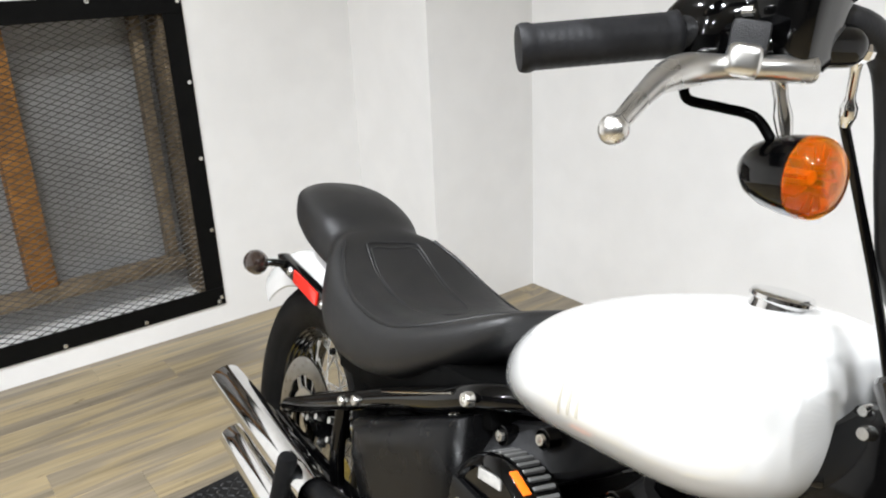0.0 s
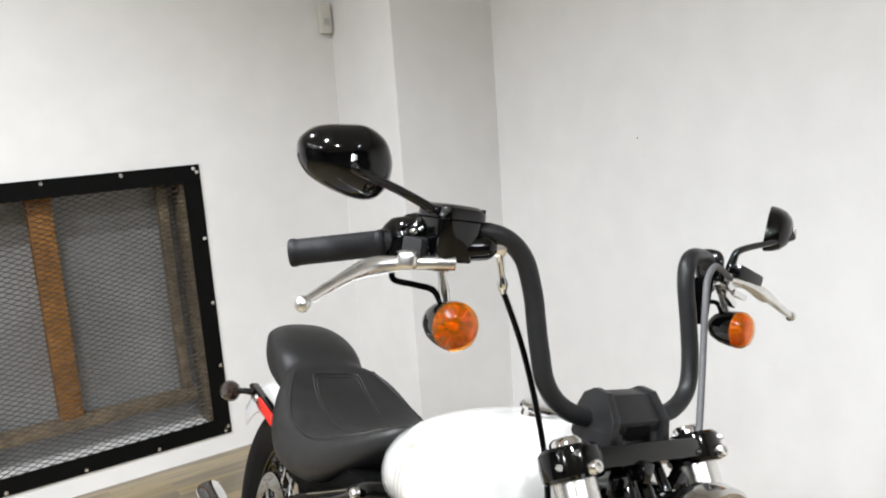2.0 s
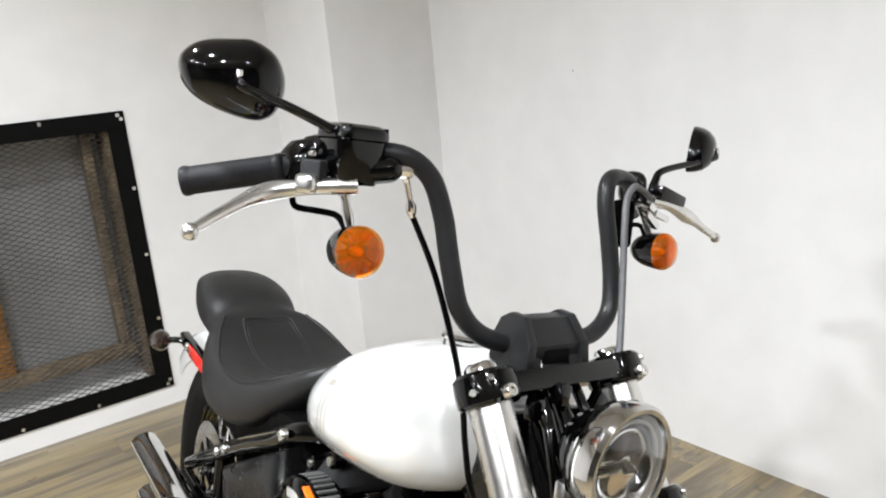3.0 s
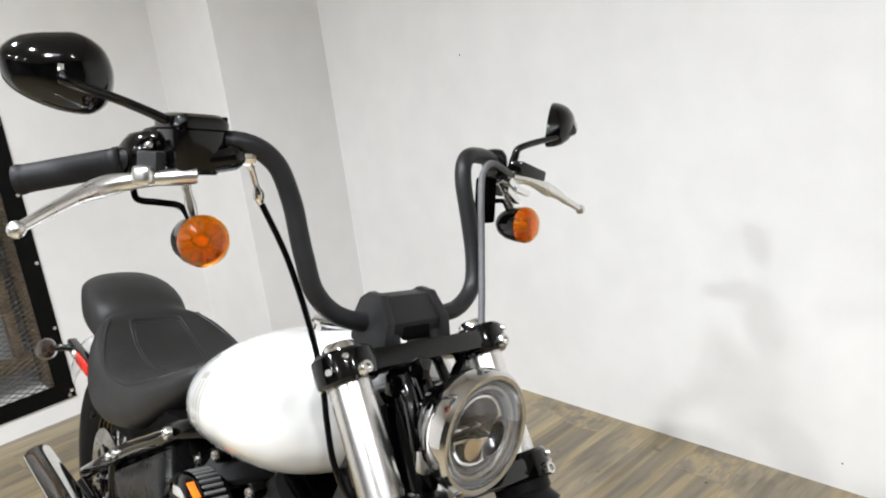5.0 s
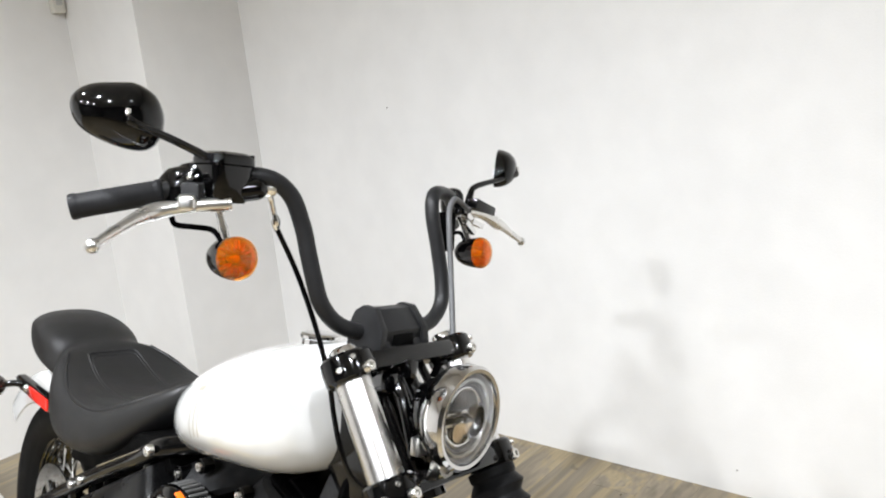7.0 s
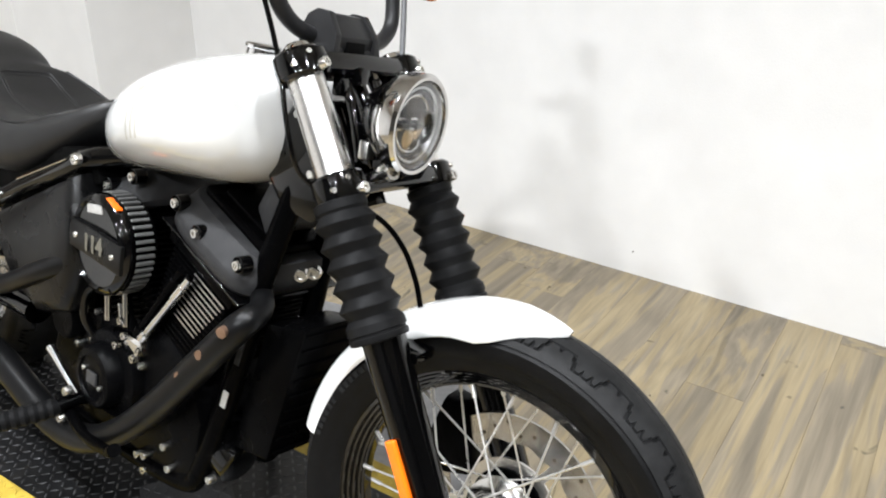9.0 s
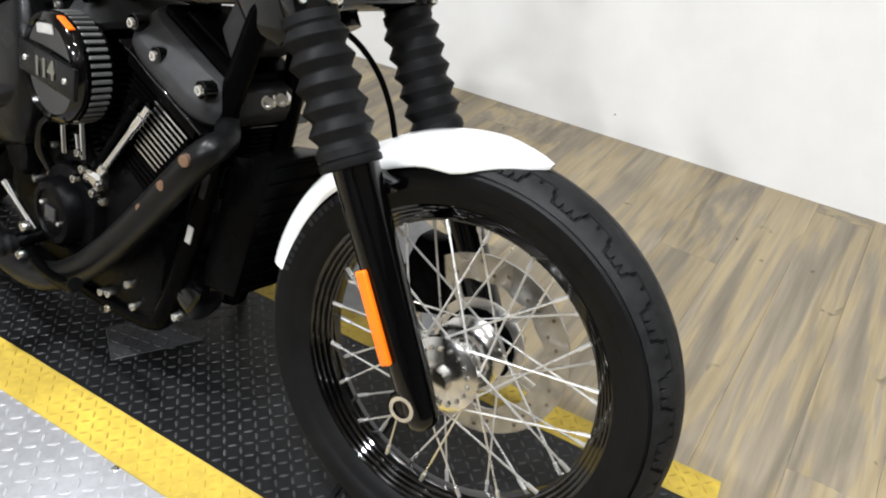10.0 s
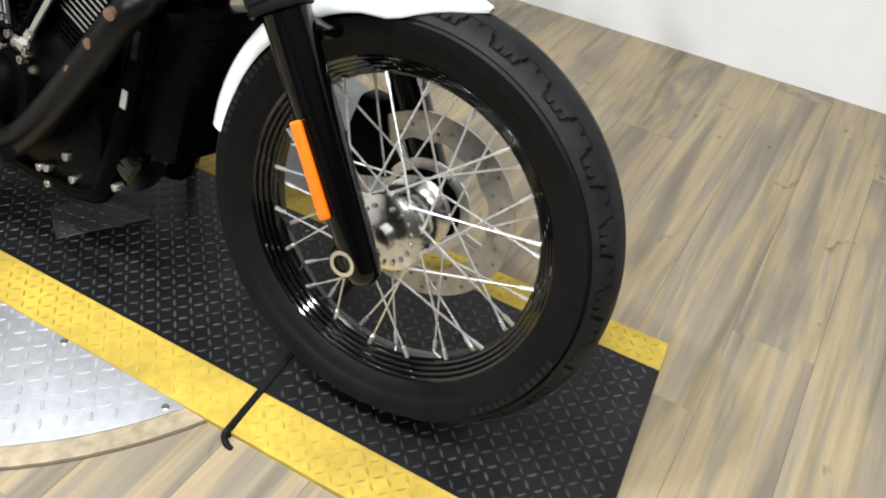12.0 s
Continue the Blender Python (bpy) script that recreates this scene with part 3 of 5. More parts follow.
        for r, h in ((0.058, -0.002), (0.076, -0.002), (0.076, 0.002), (0.058, 0.002)):
            rings.append([m2 @ Vector((r * math.cos(2 * math.pi * k / 48), r * math.sin(2 * math.pi * k / 48), h)) for k in range(48)])
        ring_loft(bm, rings, closed=True)
        carrier = part("disc_carrier", bm, ALU, hub, "bright alloy disc carrier", smooth=False)
        for k in range(10):
            a = 2 * math.pi * k / 10 + 0.3
            lean = 0.30 if k % 2 else -0.30
            part("carrier_arm", box(bmesh.new(), 0.070, 0.108, -0.0055, 0.0055, -0.0018, 0.0018, 0.0, m2 @ Matrix.Rotation(a, 4, "Z") @ Matrix.Rotation(lean, 4, "Z")), ALU, hub, smooth=False)
        part("carrier_boss", lathe(bmesh.new(), [(0.034, -0.010), (0.060, -0.006), (0.060, 0.004), (0.034, 0.006)], m2, 32, cap=False), BLACK_SATIN, hub, "black carrier boss")
        bm = bmesh.new()
        for k in range(36):
            a = 2 * math.pi * k / 36
            q = 0.117 + 0.009 * (k % 3)
            c0 = Vector(centre) + Vector((s * 0.070, math.cos(a) * q, math.sin(a) * q))
            lathe(bm, [(0.0032, -0.0029), (0.0032, 0.0029)], Matrix.Translation(c0) @ ACROSS, 8)
        tagged(part("drill_holes", bm, GROUT, hub, "dark drilled holes"), kind="stuff")
    return hub


AXLE_F, AXLE_R = Vector((0, 0.004, 0.335)), Vector((0, 1.55, 0.333))
front_wheel = wheel("front_wheel", fpart, AXLE_F, 0.321, 0.112, 0.245, 40, (1,))
for k in range(18):
    a = 2 * math.pi * k / 18
    q = AXLE_F + Vector((-0.053, math.cos(a) * 0.043, math.sin(a) * 0.043))
    bolt("hub_stud", q, (-1, 0, 0), 0.0035, 0.003, CHROME, front_wheel)
bm = bmesh.new()
for mid_, n_ in ((28, 13), (212, 13)):
    for k in range(n_):
        a = radians(mid_ + (k - (n_ - 1) / 2) * 2.6)
        if k == 6:
            continue
        m = Matrix.Translation(AXLE_F) @ Matrix.Rotation(a, 4, "X")
        box(bm, -0.0566, -0.0548, 0.2800, 0.2890, -0.0042, 0.0034, 0.0, m)
        box(bm, -0.0568, -0.0548, 0.2820, 0.2872, -0.0016, 0.0010 + 0.0012 * (k % 2), 0.0, m)
tagged(part("raised_lettering", bm, TREAD, front_wheel, "worn raised bars on the tyre sidewall", smooth=False), kind="stuff")
rear_wheel = wheel("rear_wheel", bpart, AXLE_R, 0.322, 0.150, 0.214, 40, (-1,))


def rake(d, x=0.0, off=0.0):
    """A place d metres up the fork's axis from the height of the axle."""
    return Vector((x + 0.006 - 0.045 * max(0.0, 0.45 - d), -0.010 + d * 0.5 + off * 0.866, 0.335 + d * 0.866 - off * 0.5))


FX = {-1: -0.119, 1: 0.108}
for s in (-1, 1):
    fork = fpart("fork_leg", tube(bmesh.new(), [rake(-0.030, FX[s]), rake(-0.024, FX[s]), rake(-0.012, FX[s]), rake(0.06, FX[s]), rake(0.20, FX[s]), rake(0.34, FX[s])], [0.014, 0.021, 0.024, 0.0265, 0.0285, 0.031], 28, 0), BLACK_GLOSS, "gloss black lower fork leg")
    bm = bmesh.new()
    lathe(bm, [(0.020, -0.016), (0.024, -0.012), (0.024, 0.020), (0.021, 0.024)], Matrix.Translation((FX[s] - 0.012, 0.002, 0.335)) @ (ACROSS if s > 0 else OUT), 24)
    box(bm, FX[s] - 0.026, FX[s] + 0.004, -0.03, 0.008, 0.318, 0.352, 0.006)
    part("axle_lug", bm, BLACK_GLOSS, fork, "black axle lug")
    bm = bmesh.new()
    lathe(bm, [(0.0125, 0.0), (0.0125, 0.027), (0.018, 0.027), (0.0185, 0.024), (0.0185, 0.0)], Matrix.Translation((FX[s] - 0.012, 0.002, 0.335)) @ (ACROSS if s > 0 else OUT), 28, cap=False)
    part("axle_ring", bm, CHROME, fork, "bright hollow axle end")
    part("fork_tube", tube(bmesh.new(), [rake(0.32, FX[s]), rake(0.715, FX[s])], 0.0255, 28, 0), FORK_CHROME, fork, "polished steel fork tube")
    bm = bmesh.new()
    g0, g1, n = 0.318, 0.494, 5
    prof = [(0.034, g0), (0.0395, g0 + 0.001), (0.0405, g0 + 0.003), (0.0405, g0 + 0.009), (0.0385, g0 + 0.010), (0.0385, g0 + 0.013), (0.0405, g0 + 0.014), (0.0400, g0 + 0.025), (0.0365, g0 + 0.030)]
    step = (g1 - g0 - 0.034) / n
    for k in range(n):
        d = g0 + 0.034 + step * k
        prof += [(0.0335, d), (0.0338, d + step * 0.06), (0.0420, d + step * 0.46), (0.0420, d + step * 0.52), (0.0338, d + step * 0.95)]
    prof += [(0.034, g1), (0.036, g1 + 0.003), (0.036, g1 + 0.014), (0.030, g1 + 0.016)]
    lathe(bm, prof, along(rake(0, FX[s]), rake(1, FX[s])), 36, cap=False)
    part("fork_gaiter", bm, RUBBER, fork, "ribbed black rubber fork gaiter", angle=28)
    # reflector on the fork
    a0, a1 = rake(0.067, FX[s] + s * 0.031, 0.010), rake(0.193, FX[s] + s * 0.032, 0.010)
    m = along(a0, a1)
    bm = bmesh.new()
    L = (a1 - a0).length
    box(bm, -0.0045, 0.0045, -0.0085, 0.0085, 0, L, 0.004, m, 3)
    part("reflector", bm, ORANGE, fork, "orange side reflector")
for d, name in ((0.525, "lower_fork_clamp"), (0.696, "upper_fork_clamp")):
    bm = bmesh.new()
    for s in (-1, 1):
        lathe(bm, [(0.033, -0.019), (0.037, -0.015), (0.038, 0.0), (0.037, 0.015), (0.033, 0.019)], along(rake(d, FX[s]), rake(d + 1, FX[s])), 28)
    box(bm, FX[-1], FX[1], -0.030, 0.008, -0.013, 0.013, 0.006, Matrix.Translation(rake(d)) @ Matrix.Rotation(radians(-30), 4, "X"))
    clamp = fpart(name, bm, BLACK_GLOSS, "gloss black fork clamp")
    for s in (-1, 1):
        bolt("clamp_bolt", rake(d - 0.010, FX[s] + s * 0.004, -0.038), (0, -0.866, 0.5), 0.0085, 0.007, STEEL, clamp, "bright socket bolt")
        bolt("pinch_bolt", rake(d - 0.004, FX[s] + s * 0.036, -0.016), (s * 0.6, -0.7, 0.3), 0.0045, 0.005, STEEL, clamp)
        bolt("pinch_bolt", rake(d + 0.008, FX[s] + s * 0.020, -0.032), (s * 0.4, -0.8, 0.3), 0.004, 0.004, STEEL, clamp)
        if d > 0.6:
            bolt("cap_bolt", rake(d + 0.018, FX[s]), (0, 0.5, 0.866), 0.021, 0.012, CHROME, clamp, "chrome fork cap")
fpart("steering_neck", tube(bmesh.new(), [rake(0.50, 0, 0.055), rake(0.655, 0, 0.055)], 0.032, 24, 0), BLACK_GLOSS, "gloss black steering neck")
for k, (x0, d0, x1, d1, r) in enumerate(((-0.055, 0.56, -0.035, 0.71, 0.009), (-0.03, 0.55, -0.06, 0.71, 0.006), (0.03, 0.55, 0.02, 0.72, 0.007), (-0.015, 0.55, -0.012, 0.70, 0.011), (0.055, 0.56, 0.062, 0.70, 0.006))):
    fpart("wiring_sleeve", tube(bmesh.new(), [rake(d0, x0, 0.0), rake((d0 + d1) / 2, (x0 + x1) / 2 - 0.008, -0.014), rake(d1, x1, 0.0)], r, 10, 8), BLACK_GLOSS, "black wiring sleeve behind the headlamp")
for x, d, o in ((-0.065, 0.665, -0.012), (-0.045, 0.595, -0.02), (-0.062, 0.57, -0.02), (0.045, 0.66, -0.01), (-0.03, 0.675, -0.025)):
    q = rake(d, x, o)
    fpart("connector", box(bmesh.new(), -0.010, 0.010, -0.008, 0.008, -0.013, 0.013, 0.004, Matrix.Translation(q) @ Matrix.Rotation(radians(20 + 300 * x), 4, "Y")), ALU if x == -0.062 else BLACK_GLOSS, "small bright cable connector" if x == -0.062 else "small black cable connector")

# fenders
bm = bmesh.new()
rings = []
for k in range(29):
    f0 = k / 28
    a = radians(-11.8 + 92 * f0)
    r = 0.3385 - 0.008 * f0 - 0.007 * max(0.0, 1 - f0 / 0.14)
    nose = min(1.0, 0.10 + (f0 / 0.26) ** 0.75) if f0 < 0.26 else 1.0
    wdt = 0.069 * nose * (1 - 0.28 * max(0.0, (f0 - 0.45) / 0.55))
    skirt = 0.036 * nose * (1 + 0.30 * math.exp(-((f0 - 0.17) / 0.08) ** 2))
    cross = []
    for u in range(15):
        f = -1 + 2 * u / 14
        cross.append((wdt * math.sin(f * math.pi / 2), r - skirt * (1 - math.cos(f * math.pi / 2)) ** 1.2))
    inner = [(x * 0.955, q - 0.0035) for x, q in cross[::-1]]
    rings.append([AXLE_F + Vector((x, math.sin(a) * q, math.cos(a) * q)) for x, q in cross + inner])
ring_loft(bm, rings)
front_fender = fpart("front_fender", bm, WHITE_PAINT, "gloss white short front fender", angle=60)
for s in (-1, 1):
    part("fender_bracket", box(bmesh.new(), s * 0.085 - 0.022, s * 0.085 + 0.022, 0.10, 0.165, 0.585, 0.60, 0.004), BLACK_GLOSS, front_fender, "black fender bracket")
bm = bmesh.new()
rings = []
for k in range(29):
    a = radians(-24 + 69 * k / 28)
    r, wdt, skirt = 0.385, 0.102, 0.080
    cross = []
    for u in range(17):
        f = -1 + 2 * u / 16
        x = wdt * math.copysign(abs(math.sin(f * math.pi / 2)) ** 0.7, f)
        cross.append((x, r - skirt * abs(f) ** 4))
    inner = [(x * 0.965, q - 0.003) for x, q in cross[::-1]]
    rings.append([AXLE_R + Vector((x, math.sin(a) * q, math.cos(a) * q)) for x, q in cross + inner])
ring_loft(bm, rings)
bpart("rear_fender", bm, WHITE_PAINT, "gloss white bobbed rear fender")
bm = bmesh.new()
rings = []
for k in range(15):
    a = radians(-80 + 62 * k / 14)
    rings.append([AXLE_R + Vector((0.094 * u, math.sin(a) * q, math.cos(a) * q)) for u, q in ((-1, 0.32), (-1, 0.362), (-0.85, 0.376), (0.85, 0.376), (1, 0.362), (1, 0.32), (0.96, 0.32), (0.96, 0.36), (-0.96, 0.36), (-0.96, 0.32))])
ring_loft(bm, rings)
bpart("inner_fender", bm, LINER, "black plastic inner fender", angle=20)
for s in (-1, 1):
    xa, xb = sorted((s * 0.128, s * 0.146))
    strut = bpart("fender_strut", prism(bmesh.new(), [(1.19, 0.640), (1.19, 0.672), (1.60, 0.709), (1.625, 0.700), (1.60, 0.674)], xa, xb, 0.005), BLACK_GLOSS, "gloss black fender strut")
    xa, xb = sorted((s * 0.144, s * 0.1505))
    part("red_reflector", prism(bmesh.new(), [(1.390, 0.6595), (1.390, 0.6855), (1.512, 0.6965), (1.512, 0.6705)], xa, xb, 0.002), RED, strut, "red side reflector strip")
    for q in (Vector((s * 0.145, 1.362, 0.670)), Vector((s * 0.145, 1.535, 0.686)), Vector((s * 0.145, 1.215, 0.656))):
        bolt("strut_bolt", q, (s, 0, 0), 0.010, 0.008, STEEL, strut)
    c = Vector((s * 0.195, 1.615, 0.686))
    bm = bmesh.new()
    lathe(bm, [(0.004, -0.036), (0.015, -0.033), (0.024, -0.018), (0.026, 0.0), (0.025, 0.004)], along(c, c + Vector((0, 1, 0))), 28)
    part("rear_signal", bm, SMOKE, strut, "smoked bullet rear turn signal")
    part("signal_arm", tube(bmesh.new(), [(s * 0.145, 1.575, 0.690), (s * 0.165, 1.585, 0.692), c + Vector((0, -0.012, 0))], 0.008, 12, 4), BLACK_GLOSS, strut, "black signal arm")

# tank
TANK = [(0.946, 0.010, 0.706, 0.676, 0.008), (0.933, 0.036, 0.738, 0.669, 0.007), (0.901, 0.067, 0.775, 0.668, 0.006), (0.852, 0.104, 0.819, 0.676, 0.003), (0.779, 0.148, 0.864, 0.688, -0.002), (0.691, 0.172, 0.901, 0.704, -0.008), (0.604, 0.180, 0.926, 0.715, -0.011),
        (0.531, 0.179, 0.939, 0.723, -0.013), (0.487, 0.174, 0.941, 0.736, -0.015), (0.457, 0.162, 0.936, 0.751, -0.015), (0.438, 0.143, 0.925, 0.770, -0.016), (0.427, 0.113, 0.909, 0.794, -0.016), (0.422, 0.070, 0.886, 0.826, -0.016)]
bm = bmesh.new()
ring_loft(bm, [section(y, w, t, b, 48, 2.2, 0.0, cx) for y, w, t, b, cx in TANK])
tank = bpart("fuel_tank", bm, WHITE_PAINT, "gloss white teardrop fuel tank", angle=80)
sub = tank.modifiers.new("round", "SUBSURF")
sub.levels = sub.render_levels = 2
bm = bmesh.new()
m = along((-0.026, 0.524, 0.938), (-0.014, 0.520, 1.2))
lathe(bm, [(0.030, -0.012), (0.0310, -0.009), (0.0285, 0.002), (0.0290, 0.005), (0.0325, 0.007), (0.0325, 0.011), (0.0300, 0.0135), (0.024, 0.0145), (0.010, 0.0150)], m, 40)
part("fuel_cap", bm, CHROME, tank, "polished chrome filler cap")
bm = bmesh.new()
box(bm, -0.012, 0.012, 0.56, 0.66, 0.706, 0.730, 0.004)
part("tank_seam", bm, BLACK_SATIN, tank, "black tank mount")


def tank_point(y, a, lift=0.0005):
    """A place on the tank's skin at y, a degrees up from its right flank."""
    for (y1, w1, t1, b1, c1), (y0, w0, t0, b0, c0) in zip(TANK, TANK[1:]):
        if y0 <= y <= y1:
            f = (y - y0) / (y1 - y0)
            w, t, b = w0 + (w1 - w0) * f, t0 + (t1 - t0) * f, b0 + (b1 - b0) * f
            ca, sa = math.cos(radians(a)), math.sin(radians(a))
            p_ = 2 / 2.2
            return Vector((c0 + (c1 - c0) * f - (w * ca ** p_ + lift * ca), y, (t + b) / 2 + (t - b) / 2 * math.copysign(abs(sa) ** p_, sa) + lift * sa))


tank_skin = tank.evaluated_get(bpy.context.evaluated_depsgraph_get())


def emblem(y0, y1, a0, a1):
    """A thin decal lying on the tank's rounded skin."""
    bm_ = bmesh.new()
    n_ = 8
    grid = []
    for i in range(3):
        row = []
        for j in range(n_ + 1):
            q = tank_point(y0 + (y1 - y0) * i / 2 - 0.0005 * (a1 - a0) * (j / n_ - 0.5), a0 + (a1 - a0) * j / n_)
            found, place, normal, face = tank_skin.closest_point_on_mesh(q)
            row.append(bm_.verts.new(place + normal * 0.0005))
        grid.append(row)
    for i in range(2):
        for j in range(n_):
            bm_.faces.new((grid[i][j], grid[i + 1][j], grid[i + 1][j + 1], grid[i][j + 1]))
    return bm_


EMBLEM = material("pale_gold_decal", (0.58, 0.555, 0.48), 0.16, coat=1.0, grain=0.01)
LABEL_GREY = material("worn_grey_label", (0.40, 0.39, 0.37), 0.4, grain=0.2, grain_scale=80)
for y0, y1, a0, a1 in ((0.628, 0.633, -16, 20), (0.646, 0.650, -18, 20), (0.612, 0.617, -16, 22), (0.618, 0.644, 22, 27)):
    part("tank_emblem", emblem(y0, y1, a0, a1), EMBLEM, tank, "faint pale gold emblem stroke")

bpart("seat_pan", prism(bmesh.new(), [(0.84, 0.655), (0.86, 0.715), (0.98, 0.700), (1.14, 0.640), (1.32, 0.620), (1.33, 0.560), (1.10, 0.575)], -0.118, 0.118, 0.012), LINER, "black plastic seat pan")

# seat
SEAT = [(0.895, 0.055, 0.806, 0.765, 0.0), (0.915, 0.085, 0.806, 0.742, 0.002), (0.96, 0.114, 0.786, 0.700, 0.008), (1.02, 0.144, 0.760, 0.656, 0.016), (1.09, 0.168, 0.742, 0.620, 0.028), (1.17, 0.183, 0.736, 0.596, 0.042),
        (1.24, 0.188, 0.748, 0.596, 0.054), (1.30, 0.182, 0.768, 0.610, 0.056), (1.345, 0.165, 0.790, 0.640, 0.048), (1.385, 0.138, 0.808, 0.676, 0.026), (1.412, 0.116, 0.808, 0.698, 0.002), (1.430, 0.114, 0.813, 0.706, -0.002), (1.448, 0.118, 0.821, 0.714, -0.004), (1.480, 0.123, 0.836, 0.724, -0.010),
        (1.53, 0.124, 0.850, 0.734, -0.014), (1.58, 0.117, 0.858, 0.746, -0.014), (1.635, 0.105, 0.857, 0.758, -0.012), (1.677, 0.086, 0.843, 0.766, -0.006), (1.697, 0.054, 0.818, 0.776, 0.0)]


def seat_shift(y):
    return -0.008 * min(1.0, max(0.0, (y - 0.95) / 0.15)) - 0.009 * min(1.0, max(0.0, (y - 1.34) / 0.12))


bm = bmesh.new()
ring_loft(bm, [section(y, w - 0.013 * min(1.0, max(0.0, (y - 0.95) / 0.15)), t, b, 48, 2.9 + 0.9 * (1.43 < y < 1.66), d, seat_shift(y)) for y, w, t, b, d in SEAT])
seat = bpart("seat", bm, VINYL, "stepped black vinyl two-up saddle with stitched panel", angle=80)
sub = seat.modifiers.new("round", "SUBSURF")
sub.levels = sub.render_levels = 2


def seat_top(x, y):
    """The height of the saddle's top at a place."""
    for (y0, w0, t0, b0, d0), (y1, w1, t1, b1, d1) in zip(SEAT, SEAT[1:]):
        if y0 <= y <= y1:
            f = (y - y0) / (y1 - y0)
            w, t, b, d = w0 + (w1 - w0) * f, t0 + (t1 - t0) * f, b0 + (b1 - b0) * f, d0 + (d1 - d0) * f
            w -= 0.013 * min(1.0, max(0.0, (y - 0.95) / 0.15))
            q = min(0.999, abs(x) / w)
            sa = (1 - q ** 2.9) ** (1 / 2.9)
            sn = (1 - q ** 2.9) ** 0.5
            return (t + b) / 2 + (t - b) / 2 * sa + d * (q * q - 0.5) * sn


def seam(points, r=0.0022):
    return tube(bmesh.new(), [(x + seat_shift(y), y, seat_top(x, y) + 0.0002) for x, y in points], r, 8, 5)


PANEL = [(-0.060, 1.355), (-0.066, 1.30), (-0.064, 1.22), (-0.050, 1.155), (0.0, 1.130), (0.050, 1.155), (0.064, 1.22), (0.066, 1.30), (0.060, 1.355), (0.050, 1.372), (0.0, 1.376), (-0.050, 1.372), (-0.060, 1.355)]
BORDER = [(-0.098, 1.375), (-0.126, 1.32), (-0.150, 1.22), (-0.142, 1.10), (-0.105, 1.01), (-0.05, 0.965), (0.0, 0.955), (0.05, 0.965), (0.105, 1.01), (0.142, 1.10), (0.150, 1.22), (0.126, 1.32), (0.098, 1.375)]
part("stitched_seam", seam(PANEL, 0.0030), VINYL, seat, "raised stitched panel seam")
part("stitched_seam", seam([(x * 0.90, y + (1.25 - y) * 0.08) for x, y in PANEL], 0.0022), VINYL, seat, "raised stitched panel seam")
part("stitched_seam", seam(BORDER, 0.0034), VINYL, seat, "raised stitched border seam")
bolt("seat_rivet", (-0.182, 1.225, 0.632), (-1, 0, 0), 0.006, 0.004, BLACK_GLOSS, seat, "black side rivet")

# handlebar and controls
BAR_R = [(0, 0.374, 0.978), (0.056, 0.3755, 0.979), (0.100, 0.378, 0.994), (0.127, 0.382, 1.022), (0.137, 0.389, 1.060), (0.142, 0.395, 1.090), (0.149, 0.401, 1.127), (0.167, 0.408, 1.168), (0.202, 0.418, 1.188), (0.250, 0.448, 1.184), (0.309, 0.488, 1.162), (0.386, 0.542, 1.140)]
BAR_L = [(0, 0.374, 0.978), (0.064, 0.3750, 0.976), (0.110, 0.3765, 0.980), (0.142, 0.380, 1.005), (0.151, 0.387, 1.045), (0.147, 0.396, 1.100), (0.141, 0.404, 1.148), (0.148, 0.411, 1.177), (0.176, 0.422, 1.189), (0.245, 0.448, 1.184), (0.309, 0.488, 1.162), (0.386, 0.542, 1.140)]
pts = [(-x, y, z) for x, y, z in BAR_R[:0:-1]] + BAR_L
bar = fpart("handlebar", tube(bmesh.new(), pts, 0.0118, 20, 6), BAR_BLACK, "satin black mini-ape handlebar")
RC = -0.006


def flared(bm_):
    """Draws the upper part of the riser clamp in towards its middle."""
    for v in bm_.verts:
        f_ = min(1.0, max(0.0, (v.co.z - 0.975) / 0.026))
        v.co.x = RC + (v.co.x - RC) * (1 - 0.17 * f_)
    return bm_


bm = bmesh.new()
prism(bm, [(0.337, 0.964), (0.333, 0.983), (0.353, 1.012), (0.371, 1.014), (0.385, 1.006), (0.391, 0.988), (0.389, 0.962), (0.360, 0.956)], RC - 0.044, RC + 0.044, 0.002)
riser_clamp = fpart("riser_clamp", flared(bm), BAR_BLACK, "satin black riser clamp with a slim gauge", angle=18)
part("gauge_window", box(bmesh.new(), RC - 0.024, RC + 0.024, 0.3885, 0.3925, 0.968, 0.984, 0.001), BLACK_GLOSS, riser_clamp, "dark gauge window")
# no slot is cut: a black block stands for its shade
part("clamp_slot_shade", box(bmesh.new(), RC - 0.021, RC + 0.021, 0.3320, 0.340, 0.960, 0.977, 0.002), LINER, riser_clamp, "black block drawn for the shaded slot between the risers")
for s in (-1, 1):
    ear = prism(bmesh.new(), [(0.329, 0.958), (0.330, 0.985), (0.351, 1.015), (0.373, 1.017), (0.389, 1.008), (0.395, 0.988), (0.393, 0.958), (0.376, 0.943), (0.344, 0.943)], RC + s * 0.0490 - 0.0070, RC + s * 0.0490 + 0.0070, 0.0022)
    part("clamp_ear", flared(ear), BAR_BLACK, riser_clamp, "chamfered end of the riser clamp", angle=18)
